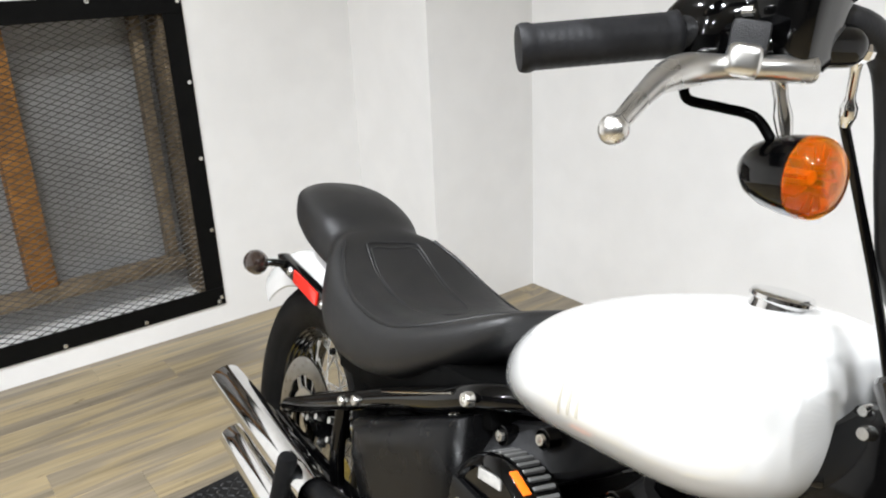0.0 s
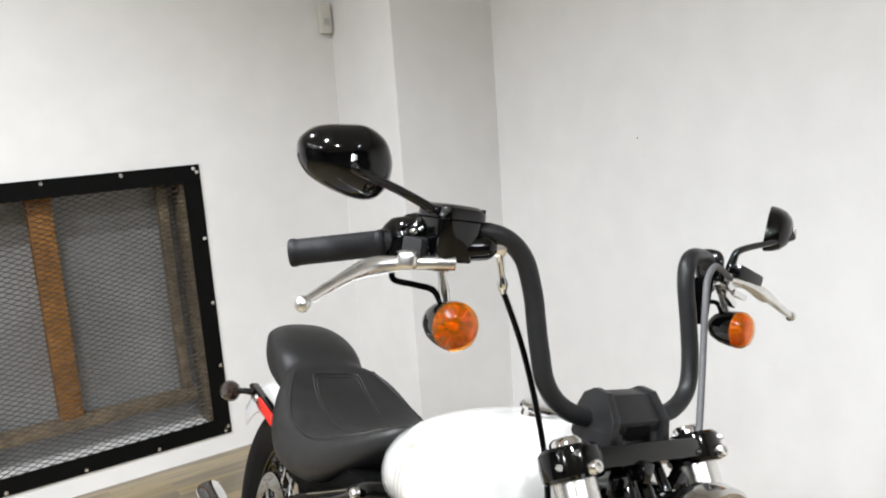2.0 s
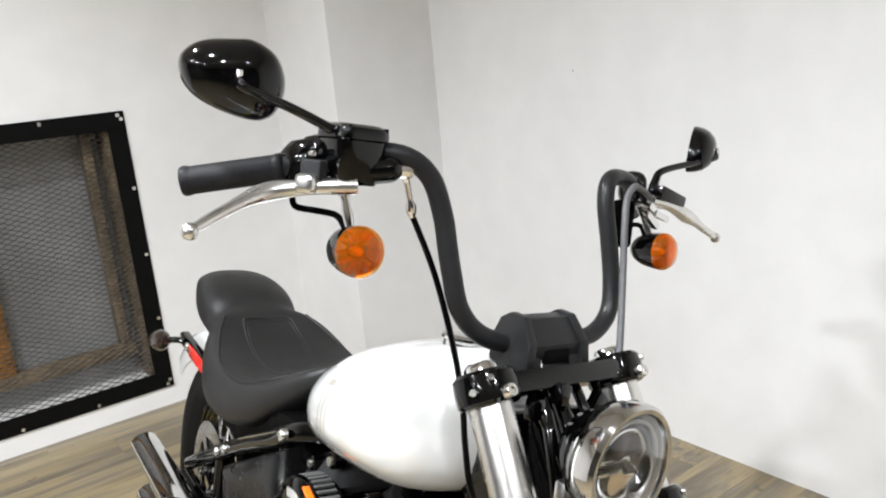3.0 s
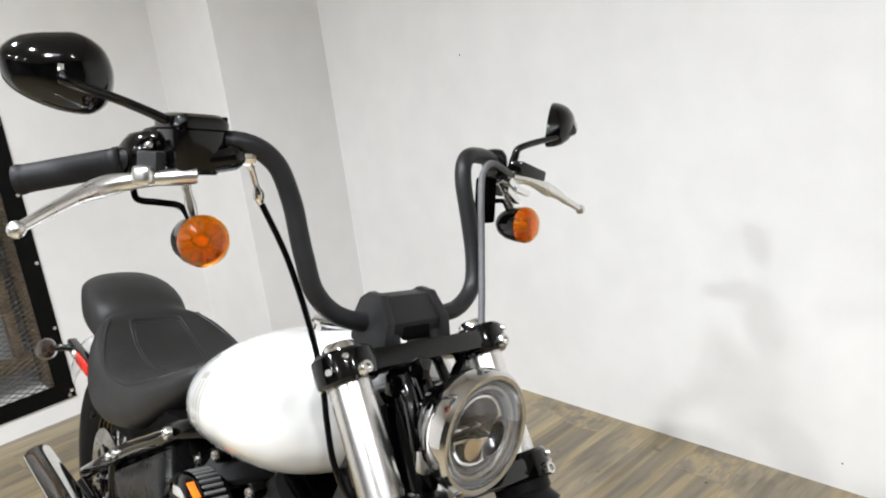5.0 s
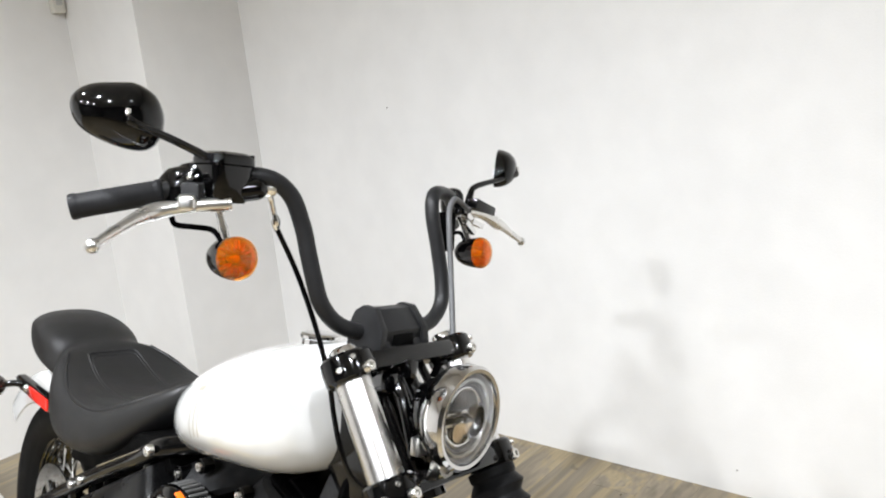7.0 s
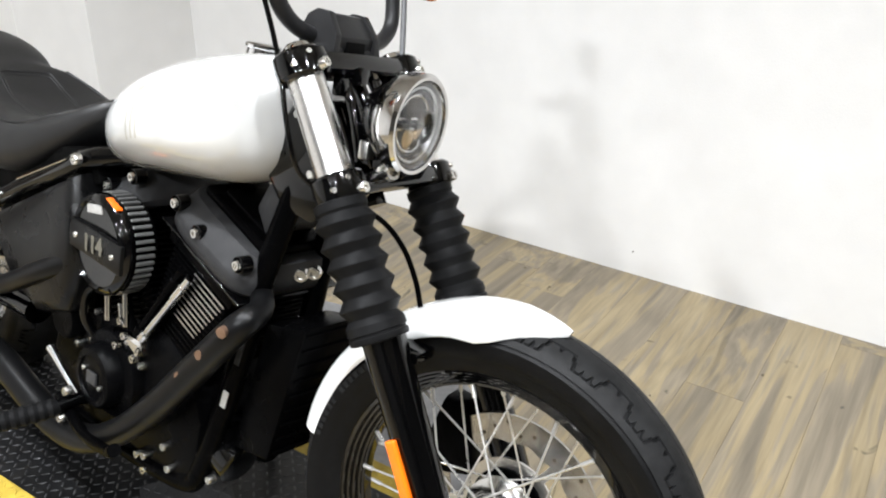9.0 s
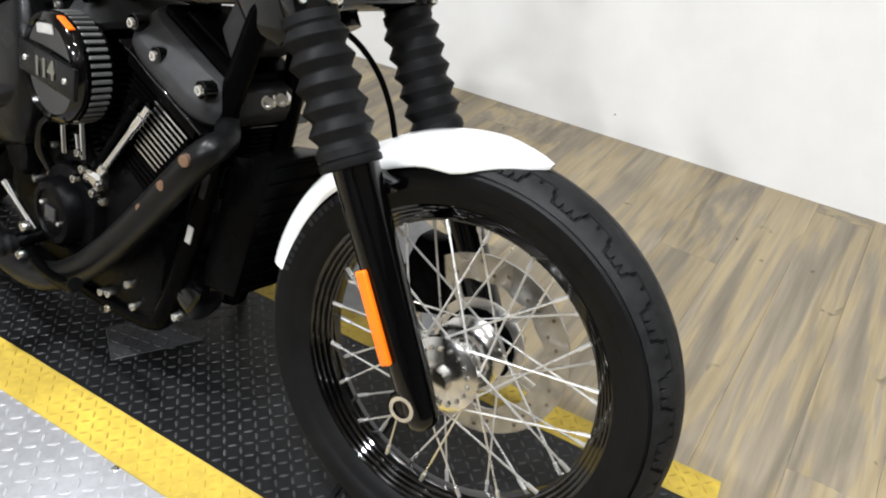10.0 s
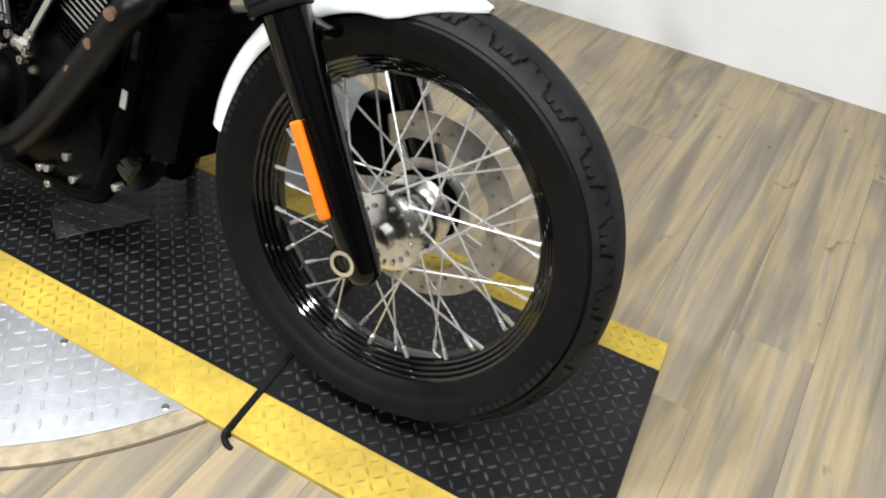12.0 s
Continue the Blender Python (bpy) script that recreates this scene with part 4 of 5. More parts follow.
for s in (-1, 1):
    bm = bmesh.new()
    prism(bm, [(0.331, 0.950), (0.338, 0.975), (0.380, 0.975), (0.378, 0.93), (0.346, 0.918)], RC + s * 0.039 - 0.015, RC + s * 0.039 + 0.015, 0.005)
    part("riser", bm, BAR_BLACK, riser_clamp, "black cast riser")
    bolt("riser_bolt", (RC + s * 0.016, 0.338, 0.938), (0, -1, 0.2), 0.0055, 0.005, STEEL, riser_clamp)
    g0, g1 = Vector((s * 0.309, 0.488, 1.162)), Vector((s * 0.391, 0.546, 1.138))
    gm = along(g0, g1)
    L = (g1 - g0).length
    bm = bmesh.new()
    prof = [(0.013, -0.004), (0.0160, -0.002), (0.0160, 0.003), (0.0150, 0.005)]
    for k in range(14):
        h = 0.010 + (L - 0.024) * k / 13
        prof += [(0.0151, h - 0.0014), (0.0153, h), (0.0151, h + 0.0014)]
    prof += [(0.0152, L - 0.008), (0.0161, L - 0.006), (0.0162, L - 0.001), (0.0150, L + 0.0015), (0.006, L + 0.002)]
    lathe(bm, prof, gm, 32)
    part("grip", bm, GRIP, bar, "black rubber hand grip", angle=60)
    bm = bmesh.new()
    rings = []
    for f, ry, rz, dz in ((-0.56, 0.015, 0.016, 0.0), (-0.52, 0.022, 0.022, 0.002), (-0.45, 0.026, 0.026, 0.003), (-0.38, 0.0265, 0.027, 0.004), (-0.30, 0.025, 0.026, 0.004), (-0.285, 0.0215, 0.0225, 0.003), (-0.265, 0.0215, 0.0225, 0.003), (-0.25, 0.0245, 0.025, 0.003), (-0.14, 0.0240, 0.0245, 0.003), (-0.08, 0.021, 0.021, 0.001), (-0.03, 0.0165, 0.0165, 0.0)):
        q = g0.lerp(g1, f)
        rings.append([q + Vector((0, ry * math.copysign(abs(math.cos(a)) ** 0.75, math.cos(a)), dz + rz * math.copysign(abs(math.sin(a)) ** 0.75, math.sin(a)))) for a in (2 * math.pi * k / 28 for k in range(28))])
    ring_loft(bm, rings)
    part("switch_housing", bm, BLACK_GLOSS, bar, "rounded black switch housing", angle=50)
    for dx, dz in ((0.012, -0.012), (-0.01, 0.012)):
        q = g0.lerp(g1, -0.28) + Vector((dx, -0.027, dz))
        bolt("housing_screw", q, (0, -1, 0.1), 0.0035, 0.003, STEEL, bar)
    # lever and perch
    if s < 0:
        mid = [(-0.258, 0.415, 1.151), (-0.285, 0.428, 1.148), (-0.312, 0.449, 1.143), (-0.336, 0.459, 1.137), (-0.362, 0.455, 1.128), (-0.390, 0.445, 1.116), (-0.412, 0.436, 1.106), (-0.429, 0.429, 1.098)]
    else:
        mid = [(0.266, 0.420, 1.160), (0.292, 0.414, 1.157), (0.318, 0.411, 1.150), (0.345, 0.411, 1.142), (0.375, 0.413, 1.134), (0.405, 0.417, 1.124), (0.436, 0.421, 1.115), (0.460, 0.425, 1.108)]
    mid = [Vector(q) for q in mid]
    tip = mid[-1]
    bm = bmesh.new()
    path = smooth_path(mid, 6)
    rings = []
    for i, q in enumerate(path):
        f = i / (len(path) - 1)
        d = (path[min(i + 1, len(path) - 1)] - path[max(i - 1, 0)]).normalized()
        side_ = d.cross(Vector((0, 0, 1))).normalized()
        up_ = side_.cross(d)
        ry = 0.0078 + 0.0030 * math.exp(-((f - 0.45) / 0.14) ** 2) - 0.0030 * max(0.0, (f - 0.45) / 0.55)
        rz = 0.0076 + 0.0034 * math.exp(-((f - 0.42) / 0.13) ** 2) + 0.0016 * math.exp(-((f - 0.05) / 0.10) ** 2) - 0.0024 * max(0.0, (f - 0.5) / 0.5)
        rings.append([q + side_ * ry * math.cos(a) + up_ * rz * math.sin(a) for a in (2 * math.pi * k / 16 for k in range(16))])
    ring_loft(bm, rings)
    part("lever", bm, LEVER_ALU, bar, "polished alloy hand lever", angle=60)
    bm = bmesh.new()
    bmesh.ops.create_uvsphere(bm, u_segments=20, v_segments=12, radius=0.0085, matrix=Matrix.Translation(tip))
    part("lever_ball", bm, LEVER_ALU, bar, "polished lever ball")
    bm = box(bmesh.new(), -0.021, 0.021, -0.011, 0.013, -0.012, 0.010, 0.004, Matrix.Translation((s * 0.285, 0.446, 1.165)) @ Matrix.Rotation(radians(-s * 30), 4, "Z"))
    part("lever_perch", bm, ROCKER if s < 0 else BLACK_GLOSS, bar, "grey-black cast lever perch")
    q = Vector((s * 0.297, 0.442, 1.150)) if s < 0 else Vector((0.288, 0.420, 1.160))
    part("lever_pivot", box(bmesh.new(), -0.020, 0.020, -0.011, 0.011, -0.011, 0.010, 0.007, Matrix.Translation(q) @ Matrix.Rotation(radians(-s * (34 if s < 0 else 12)), 4, "Z"), 3), LEVER_ALU, bar, "rounded alloy lever pivot")
    bolt("pivot_screw", q + Vector((0, -0.002, 0.010)), (0, -0.3, 0.95), 0.007, 0.004, STEEL, bar)
    if s > 0:
        part("switch_pod", box(bmesh.new(), 0.222, 0.248, 0.432, 0.456, 1.088, 1.158, 0.006), BLACK_SATIN, bar, "black switch pod under the bar")
        part("clutch_perch", box(bmesh.new(), -0.032, 0.032, -0.012, 0.012, -0.010, 0.010, 0.005, Matrix.Translation((0.300, 0.416, 1.168)) @ Matrix.Rotation(radians(14), 4, "Y")), BLACK_GLOSS, bar, "black clutch lever perch")
        for x_, y_, z_, r_ in ((0.262, 0.414, 1.146, 0.008), (0.276, 0.410, 1.139, 0.007), (0.256, 0.410, 1.132, 0.006)):
            part("clutch_bracket", box(bmesh.new(), -0.018, 0.018, -r_, r_, -0.005, 0.005, 0.003, Matrix.Translation((x_, y_, z_)) @ Matrix.Rotation(radians(28 - 900 * (x_ - 0.262)), 4, "Y")), CHROME, bar, "bright clutch cable bracket")
    # front turn signal
    ax = Vector((-0.08 if s < 0 else 0.10, -0.98, 0.02)).normalized()
    c = (Vector((-0.259, 0.397, 1.084)) if s < 0 else Vector((0.274, 0.394, 1.088))) - ax * 0.008
    am = along(c, c + ax) @ Matrix.Scale(0.88, 4)
    bm = bmesh.new()
    lathe(bm, [(0.003, -0.050), (0.012, -0.047), (0.021, -0.038), (0.0272, -0.024), (0.0302, -0.008), (0.0310, 0.003), (0.0292, 0.003), (0.027, -0.006), (0.014, -0.014), (0.003, -0.016)], am, 36)
    part("turn_signal", bm, BLACK_GLOSS, bar, "gloss black bullet turn signal")
    bm = bmesh.new()
    lathe(bm, [(0.004, 0.0235), (0.012, 0.0230), (0.0215, 0.0200), (0.0270, 0.0140), (0.0288, 0.0035), (0.0312, 0.0035), (0.0314, 0.0100), (0.0295, 0.0165), (0.0235, 0.0228), (0.012, 0.0260), (0.004, 0.0265)], am, 40)
    part("signal_lens", bm, AMBER, bar, "amber plastic lens")
    bm = bmesh.new()
    for k in range(12):
        a = 2 * math.pi * k / 12
        box(bm, 0.013, 0.0262, -0.0011, 0.0011, 0.0005, 0.0115, 0.0, am @ Matrix.Rotation(a, 4, "Z"))
    part("lens_rib", bm, LENS_RIB, bar, "darker moulded ribs inside the lens", smooth=False)
    bm = bmesh.new()
    lathe(bm, [(0.005, -0.014), (0.007, 0.002), (0.0055, 0.008), (0.002, 0.010)], am, 16)
    part("signal_bulb", bm, BULB, bar, "small amber bulb")
    part("signal_reflector", lathe(bmesh.new(), [(0.0288, 0.0025), (0.024, -0.006), (0.014, -0.0115), (0.0075, -0.013)], am, 32, cap=False), SIGNAL_SILVER, bar, "silvered signal reflector")
    q = c - ax * 0.018 + Vector((0, 0, 0.0235))
    part("signal_stalk", tube(bmesh.new(), [q, q.lerp(Vector((s * 0.262, 0.436, 1.150)), 0.3), q.lerp(Vector((s * 0.262, 0.436, 1.150)), 0.55), Vector((s * 0.262, 0.436, 1.150))], [0.0048, 0.0064, 0.0048, 0.0060], 14, 0), CHROME, bar, "chrome signal stalk")
    part("signal_wire", tube(bmesh.new(), [q + Vector((0, 0.008, -0.004)), q + Vector((s * 0.004, 0.022, 0.010)), (s * 0.276, 0.462, 1.120), (s * 0.292, 0.478, 1.122), (s * 0.296, 0.482, 1.132)], 0.0036, 10, 8), BLACK_SATIN, bar, "black signal wire")
    # mirror
    mc = Vector((-0.378, 0.470, 1.247)) if s < 0 else Vector((0.406, 0.446, 1.246))
    face = Vector((0.36, 0.93, 0.03) if s < 0 else (-0.47, 0.88, 0.03)).normalized()
    zax = face
    xax = Vector((0, 0, 1)).cross(zax).normalized() * s
    yax = Vector((0, 0, 1)) if s < 0 else Vector((0.30, 0.18, 1))
    yax = (yax - zax * yax.dot(zax)).normalized()

    def mpt(u, v, h):
        return mc + xax * (u * -1.0) * 1.0 + yax * v + zax * h

    def outline(q, n_=None):
        shape = [(-0.97, 0.45), (-0.62, 0.82), (0.0, 0.97), (0.38, 0.98), (0.78, 0.70), (0.98, 0.20), (0.99, -0.28), (0.86, -0.72), (0.58, -0.97), (0.12, -0.94), (-0.42, -0.72), (-0.80, -0.42), (-0.99, 0.0)]
        loop = smooth_path([(a, b, 0) for a, b in shape[-2:] + shape + shape[:3]], 4)
        return [(p_.x * -0.0515 * q, p_.y * 0.0400 * q) for p_ in loop[8 : 8 + 4 * len(shape)]]

    bm = bmesh.new()
    ring_loft(bm, [[mpt(u, v, h) for u, v in outline(q)] for h, q in ((-0.030, 0.12), (-0.029, 0.36), (-0.025, 0.60), (-0.016, 0.84), (-0.006, 0.95), (0.004, 1.0), (0.008, 0.985), (0.008, 0.94))])
    mir = fpart("mirror", bm, BLACK_GLOSS, "gloss black teardrop rear-view mirror", angle=50)
    part("mirror_glass", ring_loft(bmesh.new(), [[mpt(u, v, h) for u, v in outline(0.94)] for h in (0.006, 0.0085)]), MIRROR, mir, "silvered mirror glass")
    part("shell_crease", tube(bmesh.new(), [mpt(0.044, 0.0145, -0.0125), mpt(0.022, 0.0195, -0.0205), mpt(0.0, 0.0215, -0.0215), mpt(-0.016, 0.0205, -0.0205), mpt(-0.030, 0.0130, -0.0190)], [0.0006, 0.0016, 0.0018, 0.0016, 0.0005], 8, 6), BLACK_GLOSS, mir, "raised crease across the mirror shell")
    if s < 0:
        stem = [Vector((-0.262, 0.432, 1.188)), Vector((-0.266, 0.430, 1.197)), Vector((-0.282, 0.430, 1.206)), Vector((-0.330, 0.434, 1.223)), mpt(-0.010, -0.010, -0.040), mpt(-0.006, -0.004, -0.034), mpt(-0.004, 0.0, -0.024)]
    else:
        stem = [Vector((0.275, 0.428, 1.172)), Vector((0.278, 0.426, 1.190)), Vector((0.288, 0.424, 1.205)), Vector((0.345, 0.420, 1.220)), Vector((0.400, 0.414, 1.233)), Vector((0.413, 0.415, 1.238)), mpt(-0.002, -0.002, -0.022)]
    part("mirror_stem", tube(bmesh.new(), stem, [0.0075, 0.0062, 0.0054, 0.0050, 0.0050, 0.0050, 0.0055], 12, 6), BLACK_GLOSS, mir, "black mirror stem")
    part("stem_joint", tube(bmesh.new(), [mpt(-0.004, 0.006, -0.031), mpt(-0.004, -0.004, -0.033)], 0.0032, 10, 0), CHROME, mir, "bright stem joint")
bm = bmesh.new()
rings = []
for z_, gx, gy in ((1.152, 0.024, 0.022), (1.160, 0.030, 0.026), (1.198, 0.0335, 0.029), (1.200, 0.0355, 0.031), (1.207, 0.0355, 0.031), (1.212, 0.033, 0.029), (1.2155, 0.026, 0.022), (1.2160, 0.010, 0.008)):
    rings.append([Vector((-0.252 + gx * math.copysign(abs(math.cos(a)) ** 0.5, math.cos(a)), 0.438 + gy * math.copysign(abs(math.sin(a)) ** 0.5, math.sin(a)) + 0.10 * (gx * math.cos(a)), z_)) for a in (2 * math.pi * k / 40 for k in range(40))])
ring_loft(bm, rings)
res = part("brake_reservoir", bm, BLACK_GLOSS, bar, "black brake reservoir with a domed lid", angle=35)
part("master_cylinder", tube(bmesh.new(), [(-0.206, 0.412, 1.174), (-0.216, 0.416, 1.172), (-0.250, 0.430, 1.166), (-0.282, 0.448, 1.160), (-0.300, 0.458, 1.158)], [0.0085, 0.0145, 0.0150, 0.0135, 0.010], 20, 5), BLACK_GLOSS, bar, "black master cylinder body")
for x_, y_ in ((-0.273, 0.414), (-0.226, 0.416), (-0.273, 0.462), (-0.226, 0.463)):
    bolt("lid_screw", (x_, y_, 1.2120), (0, 0, 1), 0.0030, 0.002, BLACK_SATIN, bar)
part("banjo_bolt", lathe(bmesh.new(), [(0.0075, -0.004), (0.0082, 0.0), (0.0082, 0.006), (0.0060, 0.010)], along((-0.198, 0.416, 1.171), (-0.186, 0.408, 1.172)), 8), CHROME, bar, "bright banjo bolt", angle=20)
part("line_fitting", tube(bmesh.new(), [(-0.196, 0.416, 1.168), (-0.190, 0.418, 1.158), (-0.183, 0.420, 1.141), (-0.180, 0.4205, 1.134), (-0.178, 0.421, 1.128), (-0.175, 0.422, 1.121)], [0.0050, 0.0036, 0.0036, 0.0062, 0.0062, 0.0040], 12, 3), CHROME, bar, "bright banjo fitting")
fpart("brake_line", tube(bmesh.new(), [(-0.175, 0.424, 1.124), (-0.151, 0.408, 1.066), (-0.139, 0.388, 1.010), (-0.132, 0.370, 0.958), (-0.131, 0.355, 0.915), (-0.1335, 0.342, 0.875), (-0.133, 0.326, 0.830), (-0.118, 0.312, 0.792), (-0.08, 0.27, 0.76)], 0.0037, 10, 8), BLACK_GLOSS, "thin black brake line")
fpart("clutch_cable", tube(bmesh.new(), [(0.276, 0.425, 1.160), (0.235, 0.408, 1.170), (0.195, 0.394, 1.178), (0.166, 0.381, 1.177), (0.146, 0.374, 1.160), (0.135, 0.364, 1.125), (0.128, 0.353, 1.070), (0.116, 0.338, 1.010), (0.102, 0.322, 0.950), (0.092, 0.308, 0.895), (0.085, 0.29, 0.83)], 0.0046, 12, 8), CABLE, "grey sleeved clutch cable")
fpart("brake_hose", tube(bmesh.new(), [(-0.095, 0.235, 0.764), (-0.068, 0.222, 0.755), (-0.042, 0.208, 0.733), (-0.030, 0.187, 0.7035), (-0.026, 0.167, 0.667), (-0.026, 0.153, 0.632)], 0.0040, 10, 8), BLACK_SATIN, "black front brake hose")
fpart("brake_caliper", prism(bmesh.new(), [(0.065, 0.36), (0.095, 0.47), (0.135, 0.475), (0.155, 0.40), (0.12, 0.345)], 0.058, 0.108, 0.010), BLACK_SATIN, "black four-piston front caliper")

# headlamp
hl = Vector((-0.032, 0.203, 0.884))
hm = along(hl, hl + Vector((0, -1, -0.05))) @ Matrix.Scale(0.88, 4)
lamp = fpart("headlamp", lathe(bmesh.new(), [(0.026, -0.078), (0.046, -0.068), (0.060, -0.042), (0.068, -0.012), (0.068, -0.006)], hm, 48, cap=True), BLACK_GLOSS, "round headlamp with chrome bezel and clear lens")
part("bezel", lathe(bmesh.new(), [(0.062, -0.036), (0.072, -0.030), (0.0805, -0.008), (0.0805, 0.010), (0.076, 0.015), (0.0705, 0.014), (0.069, 0.004)], hm, 56, cap=False), BEZEL, lamp, "chrome bezel ring")
lens = part("headlamp_lens", lathe(bmesh.new(), [(0.0695, 0.0085), (0.069, 0.011), (0.055, 0.016), (0.03, 0.0195), (0.004, 0.0205)], hm, 48, cap=False), GLASS, lamp, "clear headlamp lens")
sol = lens.modifiers.new("thick", "SOLIDIFY")
sol.thickness = 0.002
lens.visible_shadow = False
REFL = material("headlamp_silver", (0.50, 0.50, 0.50), 0.20, metal=0.9, grain=0.1)
RING_GREY = material("dark_grey_lamp_ring", (0.055, 0.055, 0.06), 0.3, grain=0.1)
# brown reflection put into the colour of the lower lamp element
WARM_REFLECTION = material("warm_reflection_tint", (0.42, 0.30, 0.17), 0.25, metal=0.6, grain=0.15)
part("outer_ring", lathe(bmesh.new(), [(0.0695, 0.004), (0.066, 0.0055), (0.0625, 0.004), (0.0615, -0.002)], hm, 48, cap=False), RING_GREY, lamp, "dark outer lamp ring")
part("halo_ring", lathe(bmesh.new(), [(0.0615, -0.002), (0.060, 0.0045), (0.056, 0.0045), (0.0545, -0.002)], hm, 48, cap=False), REFL, lamp, "silver halo ring")
part("inner_ring", lathe(bmesh.new(), [(0.0545, -0.002), (0.053, 0.001), (0.0495, 0.000), (0.0485, -0.010)], hm, 48, cap=False), RING_GREY, lamp, "dark inner lamp ring")
part("reflector_bowl", lathe(bmesh.new(), [(0.0485, -0.010), (0.040, -0.020), (0.022, -0.027), (0.004, -0.028)], hm, 48, cap=False), REFL, lamp, "silver reflector bowl")


def lamp_arc(r, a0, a1, h, rad):
    return tube(bmesh.new(), [hm @ Vector((r * math.cos(radians(a0 + (a1 - a0) * k / 10)), r * math.sin(radians(a0 + (a1 - a0) * k / 10)), h)) for k in range(11)], rad, 8, 2)


# upper and lower lamp elements, each in a bright half-round frame; the lower one carries a painted warm reflection
for sgn, mat_ in ((1, SMOKE), (-1, WARM_REFLECTION)):
    part("lamp_element", lathe(bmesh.new(), [(0.021, -0.022), (0.021, -0.012), (0.017, -0.006), (0.008, -0.003), (0.001, -0.0025)], hm @ Matrix.Translation((0, sgn * 0.024, 0)), 28), mat_, lamp, "round lamp element")
    part("element_frame", lamp_arc(0.044, sgn * 12, sgn * 168, -0.004, 0.0026), CHROME, lamp, "bright half-round frame")
    part("frame_bar", box(bmesh.new(), -0.043, 0.043, sgn * 0.008 - 0.002, sgn * 0.008 + 0.002, -0.012, -0.002, 0.001, hm), CHROME, lamp, "bright cross bar")
part("projector_bar", box(bmesh.new(), -0.047, 0.047, -0.0055, 0.0055, -0.016, -0.006, 0.002, hm), RING_GREY, lamp, "dark cross bar")
bolt("lamp_bolt", (-0.050, 0.225, 0.815), (-0.3, -0.9, 0.2), 0.014, 0.016, STEEL, lamp, "bright mounting bolt")
part("lamp_bracket", prism(bmesh.new(), [(0.215, 0.80), (0.20, 0.835), (0.27, 0.845), (0.29, 0.815)], -0.03, 0.03, 0.005), BLACK_GLOSS, lamp, "black lamp bracket")

# frame
for s in (-1, 1):
    rail = bpart("frame_rail", tube(bmesh.new(), [(s * 0.04, 0.42, 0.80), (s * 0.05, 0.62, 0.745), (s * 0.075, 0.77, 0.722), (s * 0.122, 0.862, 0.700), (s * 0.132, 0.94, 0.664), (s * 0.132, 1.10, 0.595), (s * 0.132, 1.30, 0.500), (s * 0.128, 1.52, 0.395)], [0.018, 0.018, 0.019, 0.020, 0.020, 0.019, 0.018, 0.016], 18, 6), BLACK_GLOSS, "gloss black frame rail")
    for y, z, r in ((0.860, 0.700, 0.0115), (1.175, 0.560, 0.010), (1.225, 0.537, 0.010)):
        bolt("rail_bolt", (s * 0.150, y, z), (s, 0, 0), r, 0.008, STEEL, rail, "bright frame bolt")
    # chrome line added to stand for the gloss rail's highlight
    part("rail_highlight", tube(bmesh.new(), [(s * 0.150, 0.90, 0.692), (s * 0.152, 1.09, 0.612)], 0.0018, 8, 0), CHROME, rail, "thin chrome line drawn for the highlight on the rail")
    bpart("down_tube", tube(bmesh.new(), [(s * 0.035, 0.40, 0.77), (s * 0.062, 0.435, 0.60), (s * 0.072, 0.480, 0.40), (s * 0.080, 0.530, 0.22), (s * 0.085, 0.60, 0.16), (s * 0.09, 0.95, 0.14)], 0.019, 16, 6), BLACK_SATIN, "satin black down tube")
brace = bpart("down_tube_brace", tube(bmesh.new(), [(-0.072, 0.445, 0.51), (-0.076, 0.490, 0.34)], 0.0195, 14, 0), BLACK_SATIN, "down tube brace with a pale label")
for a0, a1, w, mat, lab in (((-0.094, 0.466, 0.391), (-0.095, 0.472, 0.361), 0.0055, LABEL_GREY, "pale label end"), ((-0.091, 0.438, 0.491), (-0.093, 0.448, 0.447), 0.005, ROCKER, "dull worn label")):
    part("label_strip", box(bmesh.new(), -0.0012, 0.0012, -w, w, 0.0, (Vector(a1) - Vector(a0)).length, 0, along(a0, a1)), mat, brace, lab, smooth=False)
cooler = bpart("oil_cooler", prism(bmesh.new(), [(0.325, 0.545), (0.415, 0.525), (0.475, 0.275), (0.385, 0.290)], -0.066, 0.066, 0.008), BLACK_SATIN, "black oil cooler block")
for k in range(9):
    f = (k + 0.5) / 9
    y0_, z0_ = 0.325 + (0.385 - 0.325) * f, 0.545 + (0.290 - 0.545) * f
    part("cooler_fin", box(bmesh.new(), -0.058, 0.058, y0_ - 0.004, y0_ + 0.006, z0_ - 0.002, z0_ + 0.002), BLACK_SATIN, cooler)
for x, y, z in ((-0.070, 0.315, 0.642), (-0.072, 0.340, 0.631)):
    bolt("neck_bolt", (x, y, z), (-0.8, -0.6, 0), 0.011, 0.010, STEEL, cooler, "bright bolt head")

bpart("frame_neck", prism(bmesh.new(), [(0.318, 0.735), (0.325, 0.800), (0.345, 0.880), (0.362, 0.893), (0.412, 0.884), (0.424, 0.840), (0.470, 0.770), (0.420, 0.715), (0.350, 0.705)], -0.057, 0.057, 0.010), BLACK_GLOSS, "gloss black cast steering head of the frame")
for x, y, z, r in ((-0.058, 0.392, 0.864, 0.0075), (-0.057, 0.352, 0.782, 0.008), (-0.052, 0.400, 0.881, 0.006)):
    bpart("neck_fastener", lathe(bmesh.new(), [(r * 0.9, -0.006), (r, 0.004), (r * 0.75, 0.009)], Matrix.Translation((x, y, z)) @ OUT, 14), STEEL, "bright bolt on the steering head")

